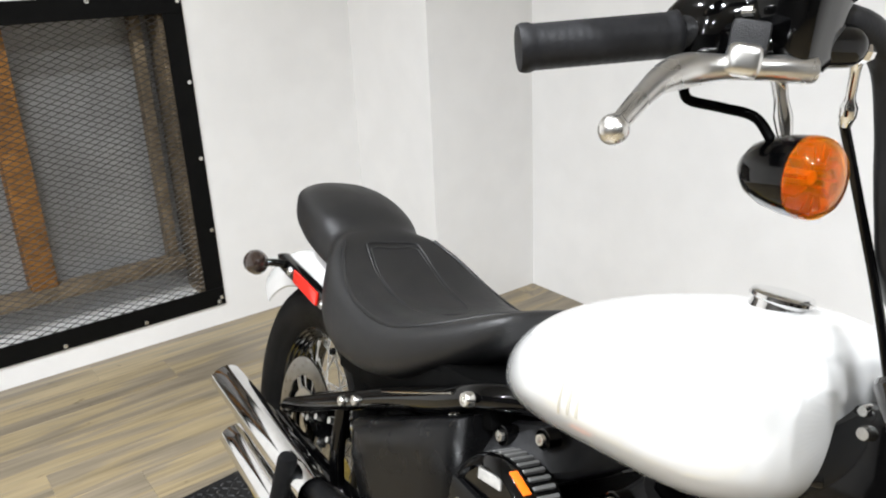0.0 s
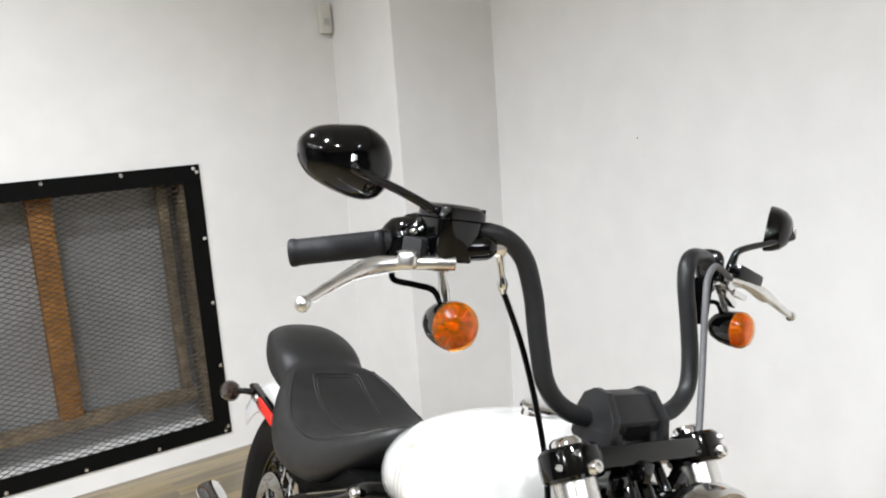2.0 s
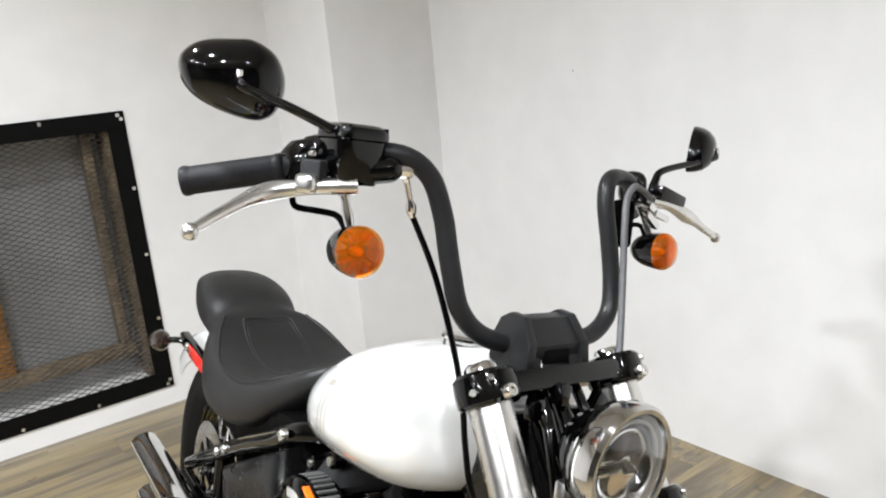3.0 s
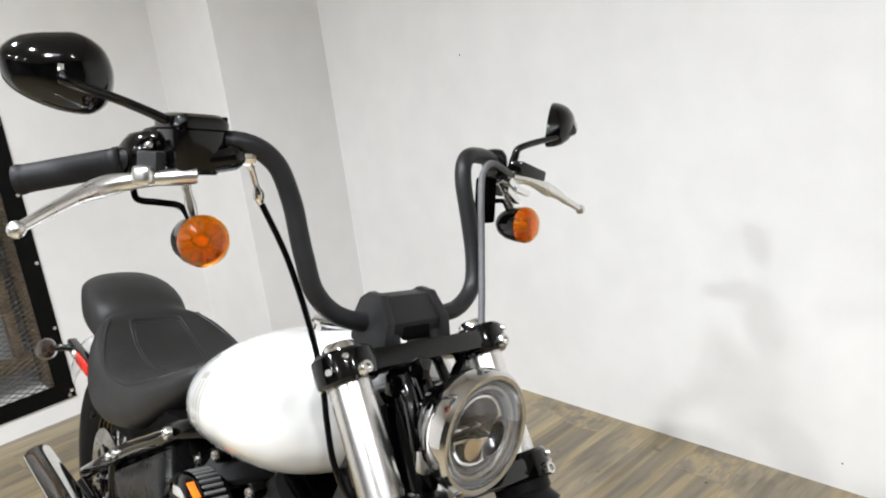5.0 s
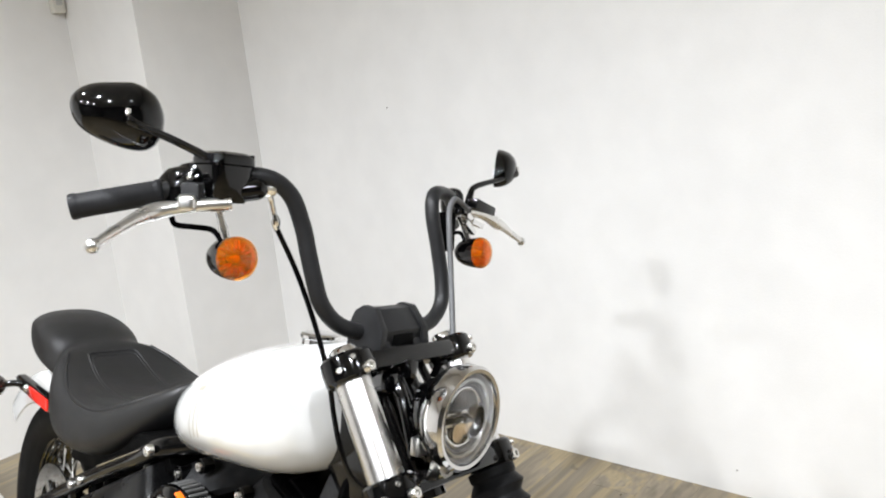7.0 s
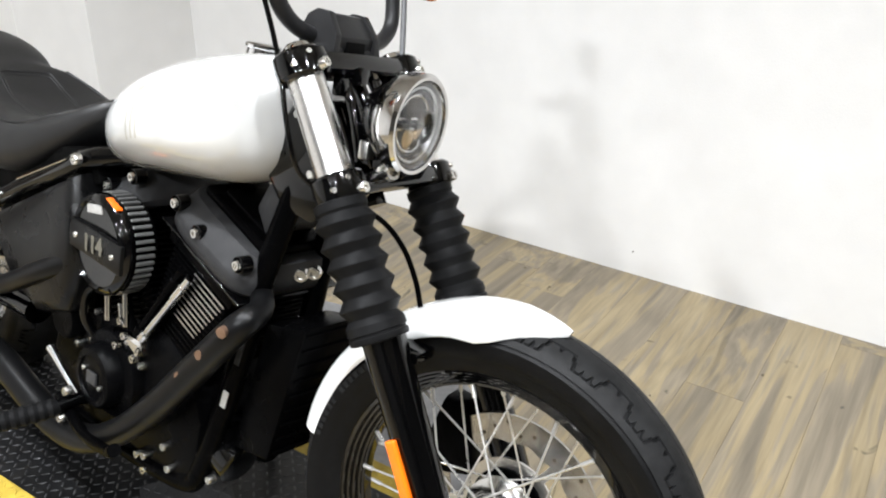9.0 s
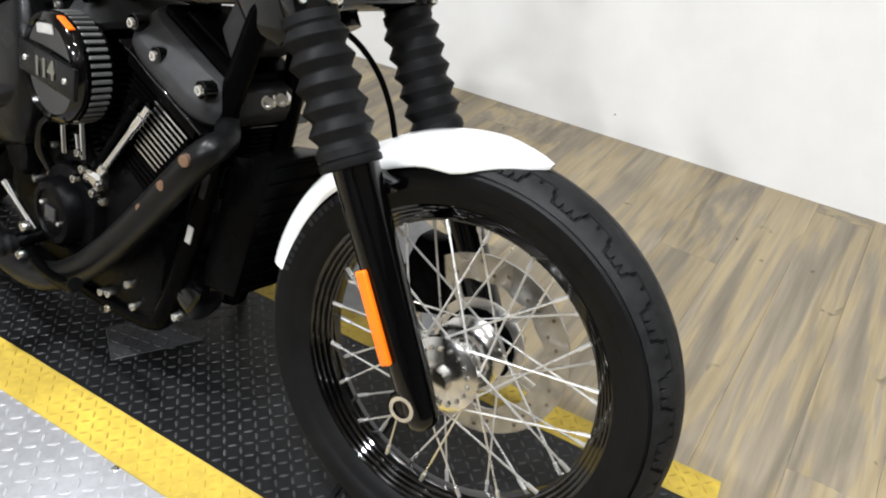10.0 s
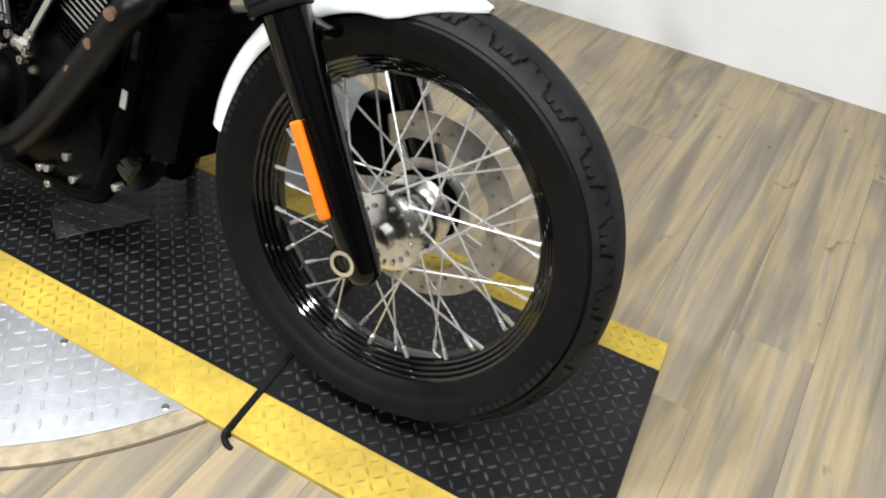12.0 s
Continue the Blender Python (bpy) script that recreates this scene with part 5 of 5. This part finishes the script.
# engine
CRANK = Vector((0, 0.685, 0.262))
bm = bmesh.new()
prism(bm, [(0.54, 0.20), (0.53, 0.30), (0.57, 0.39), (0.64, 0.43), (0.75, 0.43), (0.83, 0.40), (0.93, 0.36), (1.03, 0.34), (1.05, 0.24), (0.98, 0.16), (0.75, 0.125), (0.60, 0.14)], -0.095, 0.11, 0.018)
engine = bpart("engine", bm, BLACK_WRINKLE, "wrinkle black V-twin engine with finned cylinders")


def cyl_frame(tilt):
    return Matrix.Translation(CRANK) @ Matrix.Rotation(radians(tilt), 4, "X")


for tilt in (22.5, -22.5):
    m = cyl_frame(tilt)
    part("cylinder", lathe(bmesh.new(), [(0.066, 0.13), (0.066, 0.335)], m, 32), BLACK_SATIN, engine, "black cylinder barrel")
    for k in range(14):
        h = 0.175 + k * 0.0112
        part("fin", box(bmesh.new(), -0.094, 0.094, -0.082, 0.082, h, h + 0.0042, 0.0, m), BLACK_SATIN, engine, smooth=False)
        if tilt > 0 and k > 3:
            low = 1 - k / 13
            part("fin_edge", box(bmesh.new(), -0.0948, -0.0938, -0.078 + 0.055 * low, 0.012 + 0.02 * low, h + 0.0008, h + 0.0034, 0.0, m), ALU, engine, "bright machined fin edge", smooth=False)
    bm = bmesh.new()
    box(bm, -0.100, 0.100, -0.096, 0.096, 0.334, 0.362, 0.006, m)
    part("cylinder_head", bm, BLACK_SATIN, engine, "black cylinder head")
    # greyer than the engine: light on the rocker sides put into the colour
    bm = bmesh.new()
    rings = []
    for h, sx, sy in ((0.366, 0.106, 0.112), (0.376, 0.112, 0.119), (0.396, 0.112, 0.119), (0.402, 0.109, 0.118), (0.432, 0.084, 0.112), (0.435, 0.070, 0.098)):
        ring = []
        for k in range(32):
            a = 2 * math.pi * k / 32
            ring.append(m @ Vector((sx * math.copysign(abs(math.cos(a)) ** 0.45, math.cos(a)), sy * math.copysign(abs(math.sin(a)) ** 0.45, math.sin(a)), h)))
        rings.append(ring)
    ring_loft(bm, rings)
    part("rocker_box", bm, ROCKER, engine, "wrinkle black rocker box, its lit grey put into the colour", angle=35)
    # cap in a darker black, standing for the tank's shade on top
    bm = bmesh.new()
    box(bm, -0.066, 0.066, -0.092, 0.092, 0.430, 0.450, 0.010, m, 3)
    box(bm, -0.050, 0.050, -0.060, 0.060, 0.448, 0.460, 0.005, m)
    part("rocker_cap", bm, BLACK_SATIN, engine, "rocker cap in darker black for the shade under the tank")
    part("head_gasket", box(bmesh.new(), -0.108, 0.108, -0.116, 0.116, 0.361, 0.3655, 0.001, m, 1), BLACK_GLOSS, engine, "black rocker gasket")
    for y, h in (((0.092, 0.412), (0.023, 0.402), (-0.088, 0.425)) if tilt > 0 else ((-0.023, 0.420), (-0.110, 0.420), (0.070, 0.424))):
        q = m @ Vector((-0.101, y, h))
        bm = bmesh.new()
        lathe(bm, [(0.014, -0.010), (0.014, 0.010), (0.0125, 0.0105), (0.0125, 0.004)], Matrix.Translation(q) @ OUT, 18)
        part("bolt_boss", bm, BLACK_GLOSS, engine, "dark bolt boss")
        bolt("rocker_bolt", q + Vector((-0.004, 0, 0)), (-1, 0, 0), 0.0088, 0.012, STEEL, engine, "bright rocker box bolt")
for a0, a1 in (((-0.108, 0.566, 0.560), (-0.112, 0.690, 0.408)), ((-0.108, 0.590, 0.566), (-0.112, 0.706, 0.412)), ((-0.108, 0.800, 0.560), (-0.112, 0.735, 0.412)), ((-0.108, 0.780, 0.566), (-0.112, 0.722, 0.414))):
    a0, a1 = Vector(a0), Vector(a1)
    bm = tube(bmesh.new(), [a0, a0.lerp(a1, 0.12), a0.lerp(a1, 0.13), a0.lerp(a1, 0.30), a0.lerp(a1, 0.31), a0.lerp(a1, 0.9), a0.lerp(a1, 0.905), a1], [0.0070, 0.0070, 0.0088, 0.0088, 0.0068, 0.0068, 0.010, 0.010], 14, 0)
    part("pushrod_tube", bm, CHROME if a0.y < 0.57 else BLACK_SATIN, engine, "chrome pushrod tube" if a0.y < 0.57 else "black pushrod tube")
part("tappet_block", box(bmesh.new(), -0.122, -0.09, 0.680, 0.735, 0.376, 0.408, 0.008), CHROME, engine, "chrome tappet block")
for y, z in ((0.676, 0.392), (0.690, 0.372), (0.722, 0.405), (0.748, 0.378), (0.735, 0.430)):
    bolt("tappet_bolt", (-0.122, y, z), (-1, 0, 0), 0.008, 0.010, CHROME, engine)
cc = Vector((-0.10, 0.792, 0.300))
cam_cover = part("cam_cover", lathe(bmesh.new(), [(0.088, -0.03), (0.090, 0.0), (0.084, 0.014), (0.066, 0.020), (0.063, 0.040), (0.056, 0.048), (0.044, 0.050), (0.042, 0.046), (0.004, 0.046)], Matrix.Translation(cc) @ OUT, 40), BLACK_WRINKLE, engine, "round black cam cover")
bm = box(bmesh.new(), -0.002, 0.002, -0.016, 0.016, -0.012, 0.012, 0.001, Matrix.Translation(cc + Vector((-0.048, 0, 0))))
part("cover_badge", bm, SHADE_ALU, engine, "plain dull grey badge")
for k, r_ in ((0.4, 0.030), (3.54, 0.030)):
    bolt("badge_bolt", cc + Vector((-0.046, math.cos(k) * r_, math.sin(k) * r_)), (-1, 0, 0), 0.005, 0.005, STEEL, engine)
for y, z in ((0.706, 0.345), (0.875, 0.335), (0.72, 0.235), (0.865, 0.245), (0.60, 0.35), (0.62, 0.22), (0.93, 0.31), (0.86, 0.40)):
    bolt("case_bolt", (-0.094, y, z), (-1, 0, 0), 0.0085, 0.012, STEEL, engine, "bright case bolt")
for y, z in ((0.677, 0.175), (0.677, 0.145), (0.700, 0.168), (0.480, 0.222), (0.60, 0.185)):
    bolt("lower_bolt", (-0.098, y, z), (-1, 0, 0), 0.0080, 0.010, STEEL, engine, "bright lower bolt")
bolt("rear_head_bolt", (-0.116, 0.925, 0.646), (-1, 0, 0.3), 0.011, 0.010, STEEL, engine, "bright head bolt")
part("oil_filter", lathe(bmesh.new(), [(0.036, -0.04), (0.038, -0.035), (0.038, 0.03), (0.030, 0.036)], along((-0.05, 0.50, 0.245), (-0.05, 0.42, 0.22)), 24), BLACK_GLOSS, engine, "black oil filter")
part("regulator", box(bmesh.new(), -0.07, 0.05, 0.485, 0.545, 0.265, 0.305, 0.005), BLACK_SATIN, engine, "black finned regulator")
part("ignition_coil", prism(bmesh.new(), [(0.398, 0.690), (0.392, 0.745), (0.455, 0.745), (0.480, 0.700), (0.455, 0.660)], -0.052, 0.052, 0.006), ROCKER, engine, "black coil cover below the tank")

# air cleaner
ac = Vector((-0.118, 0.760, 0.570))
am = Matrix.Translation(ac) @ OUT
bm = lathe(bmesh.new(), [(0.070, -0.02), (0.086, -0.018), (0.088, 0.0), (0.088, 0.020), (0.092, 0.026), (0.092, 0.036), (0.088, 0.044), (0.078, 0.050), (0.074, 0.044), (0.004, 0.040)], am, 56)
cleaner = part("air_cleaner", bm, BLACK_GLOSS, engine, "round black air cleaner with ribbed edge")
PLEAT = material("grey_filter_pleats", (0.11, 0.11, 0.107), 0.4, metal=0.3, grain=0.1)
rib_mesh = None
for k in range(44):
    q = am @ Matrix.Rotation(2 * math.pi * k / 44, 4, "Z")
    if rib_mesh is None:
        rib = part("filter_rib", box(bmesh.new(), 0.084, 0.0925, -0.0030, 0.0030, -0.010, 0.025, 0.001, None, 1), PLEAT, engine, smooth=False)
        rib_mesh = rib.data
    else:
        rib = new("filter_rib", rib_mesh)
        rib.parent = engine
    rib.matrix_basis = q
bm = box(bmesh.new(), -0.086, 0.086, -0.027, 0.027, 0.040, 0.052, 0.006, am @ Matrix.Rotation(radians(90 + 0), 4, "Z") @ Matrix.Rotation(radians(-4), 4, "Z"))
plate = part("cleaner_plate", bm, SHEEN, engine, "black name plate across the air cleaner")
for f in (-0.060, 0.060):
    q = am @ Matrix.Rotation(radians(86), 4, "Z") @ Vector((f, 0, 0.051))
    bolt("plate_screw", q, (-1, 0, 0), 0.0055, 0.004, STEEL, engine)
txt = bpy.data.curves.new("capacity_number", "FONT")
txt.body, txt.size, txt.extrude, txt.offset, txt.align_x, txt.align_y = "114", 0.042, 0.0008, 0.0012, "CENTER", "CENTER"
tob = new("capacity_number", txt)
bpy.context.view_layer.update()
tme = bpy.data.meshes.new_from_object(tob.evaluated_get(bpy.context.evaluated_depsgraph_get()))
bpy.data.objects.remove(tob)
tme.materials.clear()
tme.materials.append(material("dull_grey_lettering", (0.16, 0.15, 0.12), 0.35, metal=0.5))
tob = new("capacity_number", tme)
tob.parent = engine
tob["label"] = "dull grey number on the plate"
tob.matrix_basis = Matrix.Translation(ac + Vector((-0.0535, 0.0, 0.0))) @ Matrix.Rotation(radians(-4), 4, "X") @ Matrix(((0, 0, -1, 0), (-1, 0, 0, 0), (0, 1, 0, 0), (0, 0, 0, 1)))
bm = box(bmesh.new(), -0.006, 0.006, -0.018, 0.018, 0.0, 0.003, 0.001, Matrix.Translation(ac + Vector((-0.039, -0.040, 0.081))) @ Matrix.Rotation(radians(22), 4, "X"))
part("warning_stripe", bm, ORANGE, engine, "orange stripe on the air cleaner")
part("warning_label", box(bmesh.new(), -0.0035, 0.001, -0.024, 0.024, -0.008, 0.008, 0.001, Matrix.Translation(ac + Vector((-0.0425, 0.012, 0.062))) @ Matrix.Rotation(radians(-8), 4, "X")), LABEL_GREY, engine, "grey label on the air cleaner")

# exhaust
hdr = bpart("exhaust_header", tube(bmesh.new(), [(-0.06, 0.440, 0.570), (-0.090, 0.405, 0.555), (-0.128, 0.412, 0.528), (-0.134, 0.510, 0.417), (-0.140, 0.604, 0.314), (-0.146, 0.700, 0.228), (-0.155, 0.80, 0.172), (-0.160, 0.92, 0.165), (-0.175, 1.10, 0.225), (-0.185, 1.25, 0.25)], [0.018, 0.020, 0.024, 0.026, 0.026, 0.026, 0.028, 0.029, 0.030, 0.030], 22, 8), HEADER, "satin black front exhaust header with heat shield")
for y, z in ((0.411, 0.530), (0.460, 0.474), (0.510, 0.418)):
    q = Vector((-0.154, y, z))
    part("shield_hole", lathe(bmesh.new(), [(0.0090, -0.006), (0.0090, 0.004), (0.006, 0.005)], along(q, q + Vector((-0.9, -0.25, -0.1))), 20), material("warm_pipe_metal", (0.30, 0.19, 0.13), 0.4, metal=0.8, grain=0.15), hdr, "oval heat-shield hole showing the pipe")
bpart("rear_header", tube(bmesh.new(), [(-0.07, 0.84, 0.535), (-0.13, 0.875, 0.507), (-0.163, 0.96, 0.462), (-0.170, 1.066, 0.408), (-0.176, 1.14, 0.380), (-0.185, 1.24, 0.368)], 0.021, 20, 8), HEADER, "satin black rear exhaust header")
for tip, back in (((-0.190, 1.755, 0.372), (-0.188, 1.22, 0.366)), ((-0.190, 1.655, 0.272), (-0.186, 1.16, 0.248))):
    t_, b_ = Vector(tip), Vector(back)
    d = (b_ - t_).normalized()
    bm = bmesh.new()
    path = [t_ + d * 0.004, t_, t_ + d * 0.004, t_ + d * 0.05, t_ + d * 0.30, b_ - d * 0.06, b_]
    rad = [0.029, 0.033, 0.0345, 0.035, 0.037, 0.037, 0.031]
    rings = []
    for q, r in zip(path, rad):
        rings.append([q + Vector((r * math.cos(a), 0, r * math.sin(a))) + Vector((0, 0.0 - 0.9 * r * math.cos(a) * 0.0 - (0.55 * r * math.sin(a) if (q - t_).length < 0.06 else 0), 0)) for a in (2 * math.pi * k / 32 for k in range(32))])
    ring_loft(bm, rings, cap=False)
    muf = bpart("muffler", bm, CHROME, "chrome slash-cut muffler", angle=60)
    part("muffler_bore", tube(bmesh.new(), [t_ + d * 0.055, t_ + d * 0.25], 0.0285, 24, 0), GROUT, muf, "dark plug inside the muffler bore")
part_ = bpart("passenger_peg", lathe(bmesh.new(), [(0.010, -0.02), (0.018, -0.016), (0.0185, 0.0), (0.0185, 0.085), (0.016, 0.092), (0.004, 0.094)], along((-0.225, 1.285, 0.325), (-0.222, 1.270, 0.43)), 20), RUBBER, "folded black rubber passenger peg")
part("peg_bracket", tube(bmesh.new(), [(-0.135, 1.27, 0.33), (-0.18, 1.28, 0.31), (-0.225, 1.285, 0.312)], 0.012, 12, 4), BLACK_SATIN, part_, "black peg bracket")

# side cover, swing arm, seat-side tubes
bm = bmesh.new()
rings = []
for x, k in ((-0.10, 1.0), (-0.135, 1.0), (-0.152, 0.95), (-0.160, 0.82), (-0.162, 0.5)):
    base = [(0.865, 0.672), (1.02, 0.600), (1.185, 0.522), (1.175, 0.46), (1.12, 0.40), (1.00, 0.36), (0.88, 0.40), (0.845, 0.54)]
    cy, cz = 1.01, 0.51
    rings.append([Vector((x, cy + (y - cy) * k, cz + (z - cz) * k)) for y, z in base])
ring_loft(bm, rings)
cover = bpart("side_cover", bm, SHEEN, "satin black side cover", angle=70)
for y, z in ((1.168, 0.505), (1.152, 0.455), (1.13, 0.415)):
    bolt("cover_screw", (-0.142, y, z), (-1, 0, 0.1), 0.0075, 0.006, STEEL, cover)
bpart("battery_box", box(bmesh.new(), -0.10, 0.12, 0.90, 1.20, 0.32, 0.58, 0.02), BLACK_SATIN, "black electrics box")
for s in (-1, 1):
    bpart("swing_arm", tube(bmesh.new(), [(s * 0.11, 1.08, 0.33), (s * 0.125, 1.30, 0.335), (s * 0.122, 1.58, 0.333)], [0.030, 0.028, 0.024], 18, 4), BLACK_GLOSS, "gloss black swing arm")
    bpart("stay_tube", tube(bmesh.new(), [(s * 0.128, 1.262, 0.525), (s * 0.130, 1.262, 0.40), (s * 0.125, 1.23, 0.30)], 0.0145, 14, 4), BLACK_GLOSS, "black upright frame stay")
bpart("rear_axle_nut", lathe(bmesh.new(), [(0.020, 0.0), (0.020, 0.014), (0.012, 0.018), (0.010, 0.026)], Matrix.Translation((-0.142, 1.55, 0.333)) @ OUT, 6), STEEL, "bright rear axle nut", angle=20)
bpart("rear_caliper", prism(bmesh.new(), [(1.33, 0.40), (1.36, 0.46), (1.44, 0.46), (1.46, 0.40), (1.40, 0.375)], -0.115, -0.065, 0.01), BLACK_SATIN, "black rear caliper")
for y, z in ((1.30, 0.42), (1.34, 0.395), (1.36, 0.44), (1.30, 0.46), (1.40, 0.42)):
    bpart("caliper_fitting", lathe(bmesh.new(), [(0.008, -0.006), (0.009, 0.0), (0.006, 0.012)], along((-0.125, y, z), (-0.2, y, z + 0.02)), 10), STEEL, "bright brake fitting")

# foot controls and stand
peg = bpart("foot_peg", lathe(bmesh.new(), [(0.012, -0.01)] + [(0.020 - 0.003 * (k % 2), 0.004 + k * 0.008) for k in range(13)] + [(0.014, 0.112)], along((-0.185, 0.855, 0.222), (-0.30, 0.895, 0.200)), 20), RUBBER, "ribbed black rubber foot peg")
part("peg_mount", tube(bmesh.new(), [(-0.09, 0.83, 0.24), (-0.14, 0.845, 0.235), (-0.185, 0.855, 0.222)], [0.016, 0.014, 0.013], 14, 4), BLACK_SATIN, peg, "black peg mount")
for q in ((-0.165, 0.842, 0.258), (-0.170, 0.850, 0.200)):
    bolt("peg_bolt", q, (-1, 0, 0), 0.010, 0.010, STEEL, peg)
part("brake_rod", tube(bmesh.new(), [(-0.150, 0.945, 0.305), (-0.152, 0.895, 0.280), (-0.152, 0.835, 0.250)], [0.009, 0.006, 0.006], 10, 0), CHROME, peg, "bright brake rod")
part("brake_pedal", tube(bmesh.new(), [(-0.15, 0.90, 0.22), (-0.17, 0.78, 0.20), (-0.19, 0.66, 0.225), (-0.21, 0.60, 0.26)], [0.012, 0.011, 0.010, 0.012], 12, 6), BLACK_SATIN, peg, "black brake pedal")
bpart("side_stand", tube(bmesh.new(), [(0.10, 0.60, 0.16), (0.20, 0.68, 0.10), (0.28, 0.74, 0.075)], [0.014, 0.012, 0.012], 12, 4), BLACK_SATIN, "black side stand carrying the lean")
for y, z, x, L in ((0.80, 0.46, -0.118, 0.05), (0.735, 0.455, -0.12, 0.035), (0.745, 0.43, -0.122, 0.0)):
    bpart("linkage_rod", tube(bmesh.new(), [(x, y, z + 0.03), (x, y - 0.006, z - L)], 0.0065, 10, 0), CHROME, "bright linkage rod under the air cleaner")
bpart("oil_line", tube(bmesh.new(), [(-0.105, 0.84, 0.47), (-0.12, 0.87, 0.44), (-0.12, 0.875, 0.39), (-0.105, 0.865, 0.35)], 0.009, 12, 6), BLACK_GLOSS, "black oil line")
bpart("starter_cover", lathe(bmesh.new(), [(0.045, -0.03), (0.047, 0.02), (0.040, 0.034), (0.01, 0.036)], Matrix.Translation((-0.09, 0.955, 0.36)) @ OUT, 28), BLACK_WRINKLE, "round black case cover")

# ---- floor planks, laid last ----
PW, PL = 0.150, 1.22
me = bpy.data.meshes.new("plank")
bm = box(bmesh.new(), -PL / 2 + 0.0002, PL / 2 - 0.0002, -PW / 2 + 0.0002, PW / 2 - 0.0002, -0.004, 0.0, 0.0004, None, 1)
bm.to_mesh(me)
bm.free()
me.materials.append(PLANK)
rng = random.Random(7)
rows_ = int((NORTH - SOUTH) / PW) + 1
count = 0
rest = []
for j in range(rows_):
    y = NORTH - PW * (j + 0.5)
    shift = rng.random() * PL
    x = EAST - shift + PL / 2
    while x + PL / 2 > WEST:
        near = x > -1.2 and y > -1.9
        if x - PL / 2 < EAST and near and count < 300:
            ob = new("plank", me)
            right = min(x + PL / 2, EAST)
            ob.matrix_world = pose((x - PL / 2 + right) / 2, y, 0.0) @ Matrix.Diagonal(((right - x + PL / 2) / PL, 1, 1, 1))
            ob.parent = floor
            count += 1
        elif x - PL / 2 < EAST and x + PL / 2 > WEST:
            rest.append((x, y))
        x -= PL
bm = bmesh.new()
for x, y in rest:
    x1 = min(x + PL / 2, EAST)
    x0 = max(x - PL / 2, WEST)
    v = [bm.verts.new(p) for p in ((x0 + 0.0004, y - PW / 2 + 0.0004, 0), (x1 - 0.0006, y - PW / 2 + 0.0004, 0), (x1 - 0.0006, y + PW / 2 - 0.0004, 0), (x0 + 0.0004, y + PW / 2 - 0.0004, 0))]
    bm.faces.new(v)
tagged(part("far_planks", bm, PLANK, floor, "oak-look vinyl planks", smooth=False), kind="stuff")
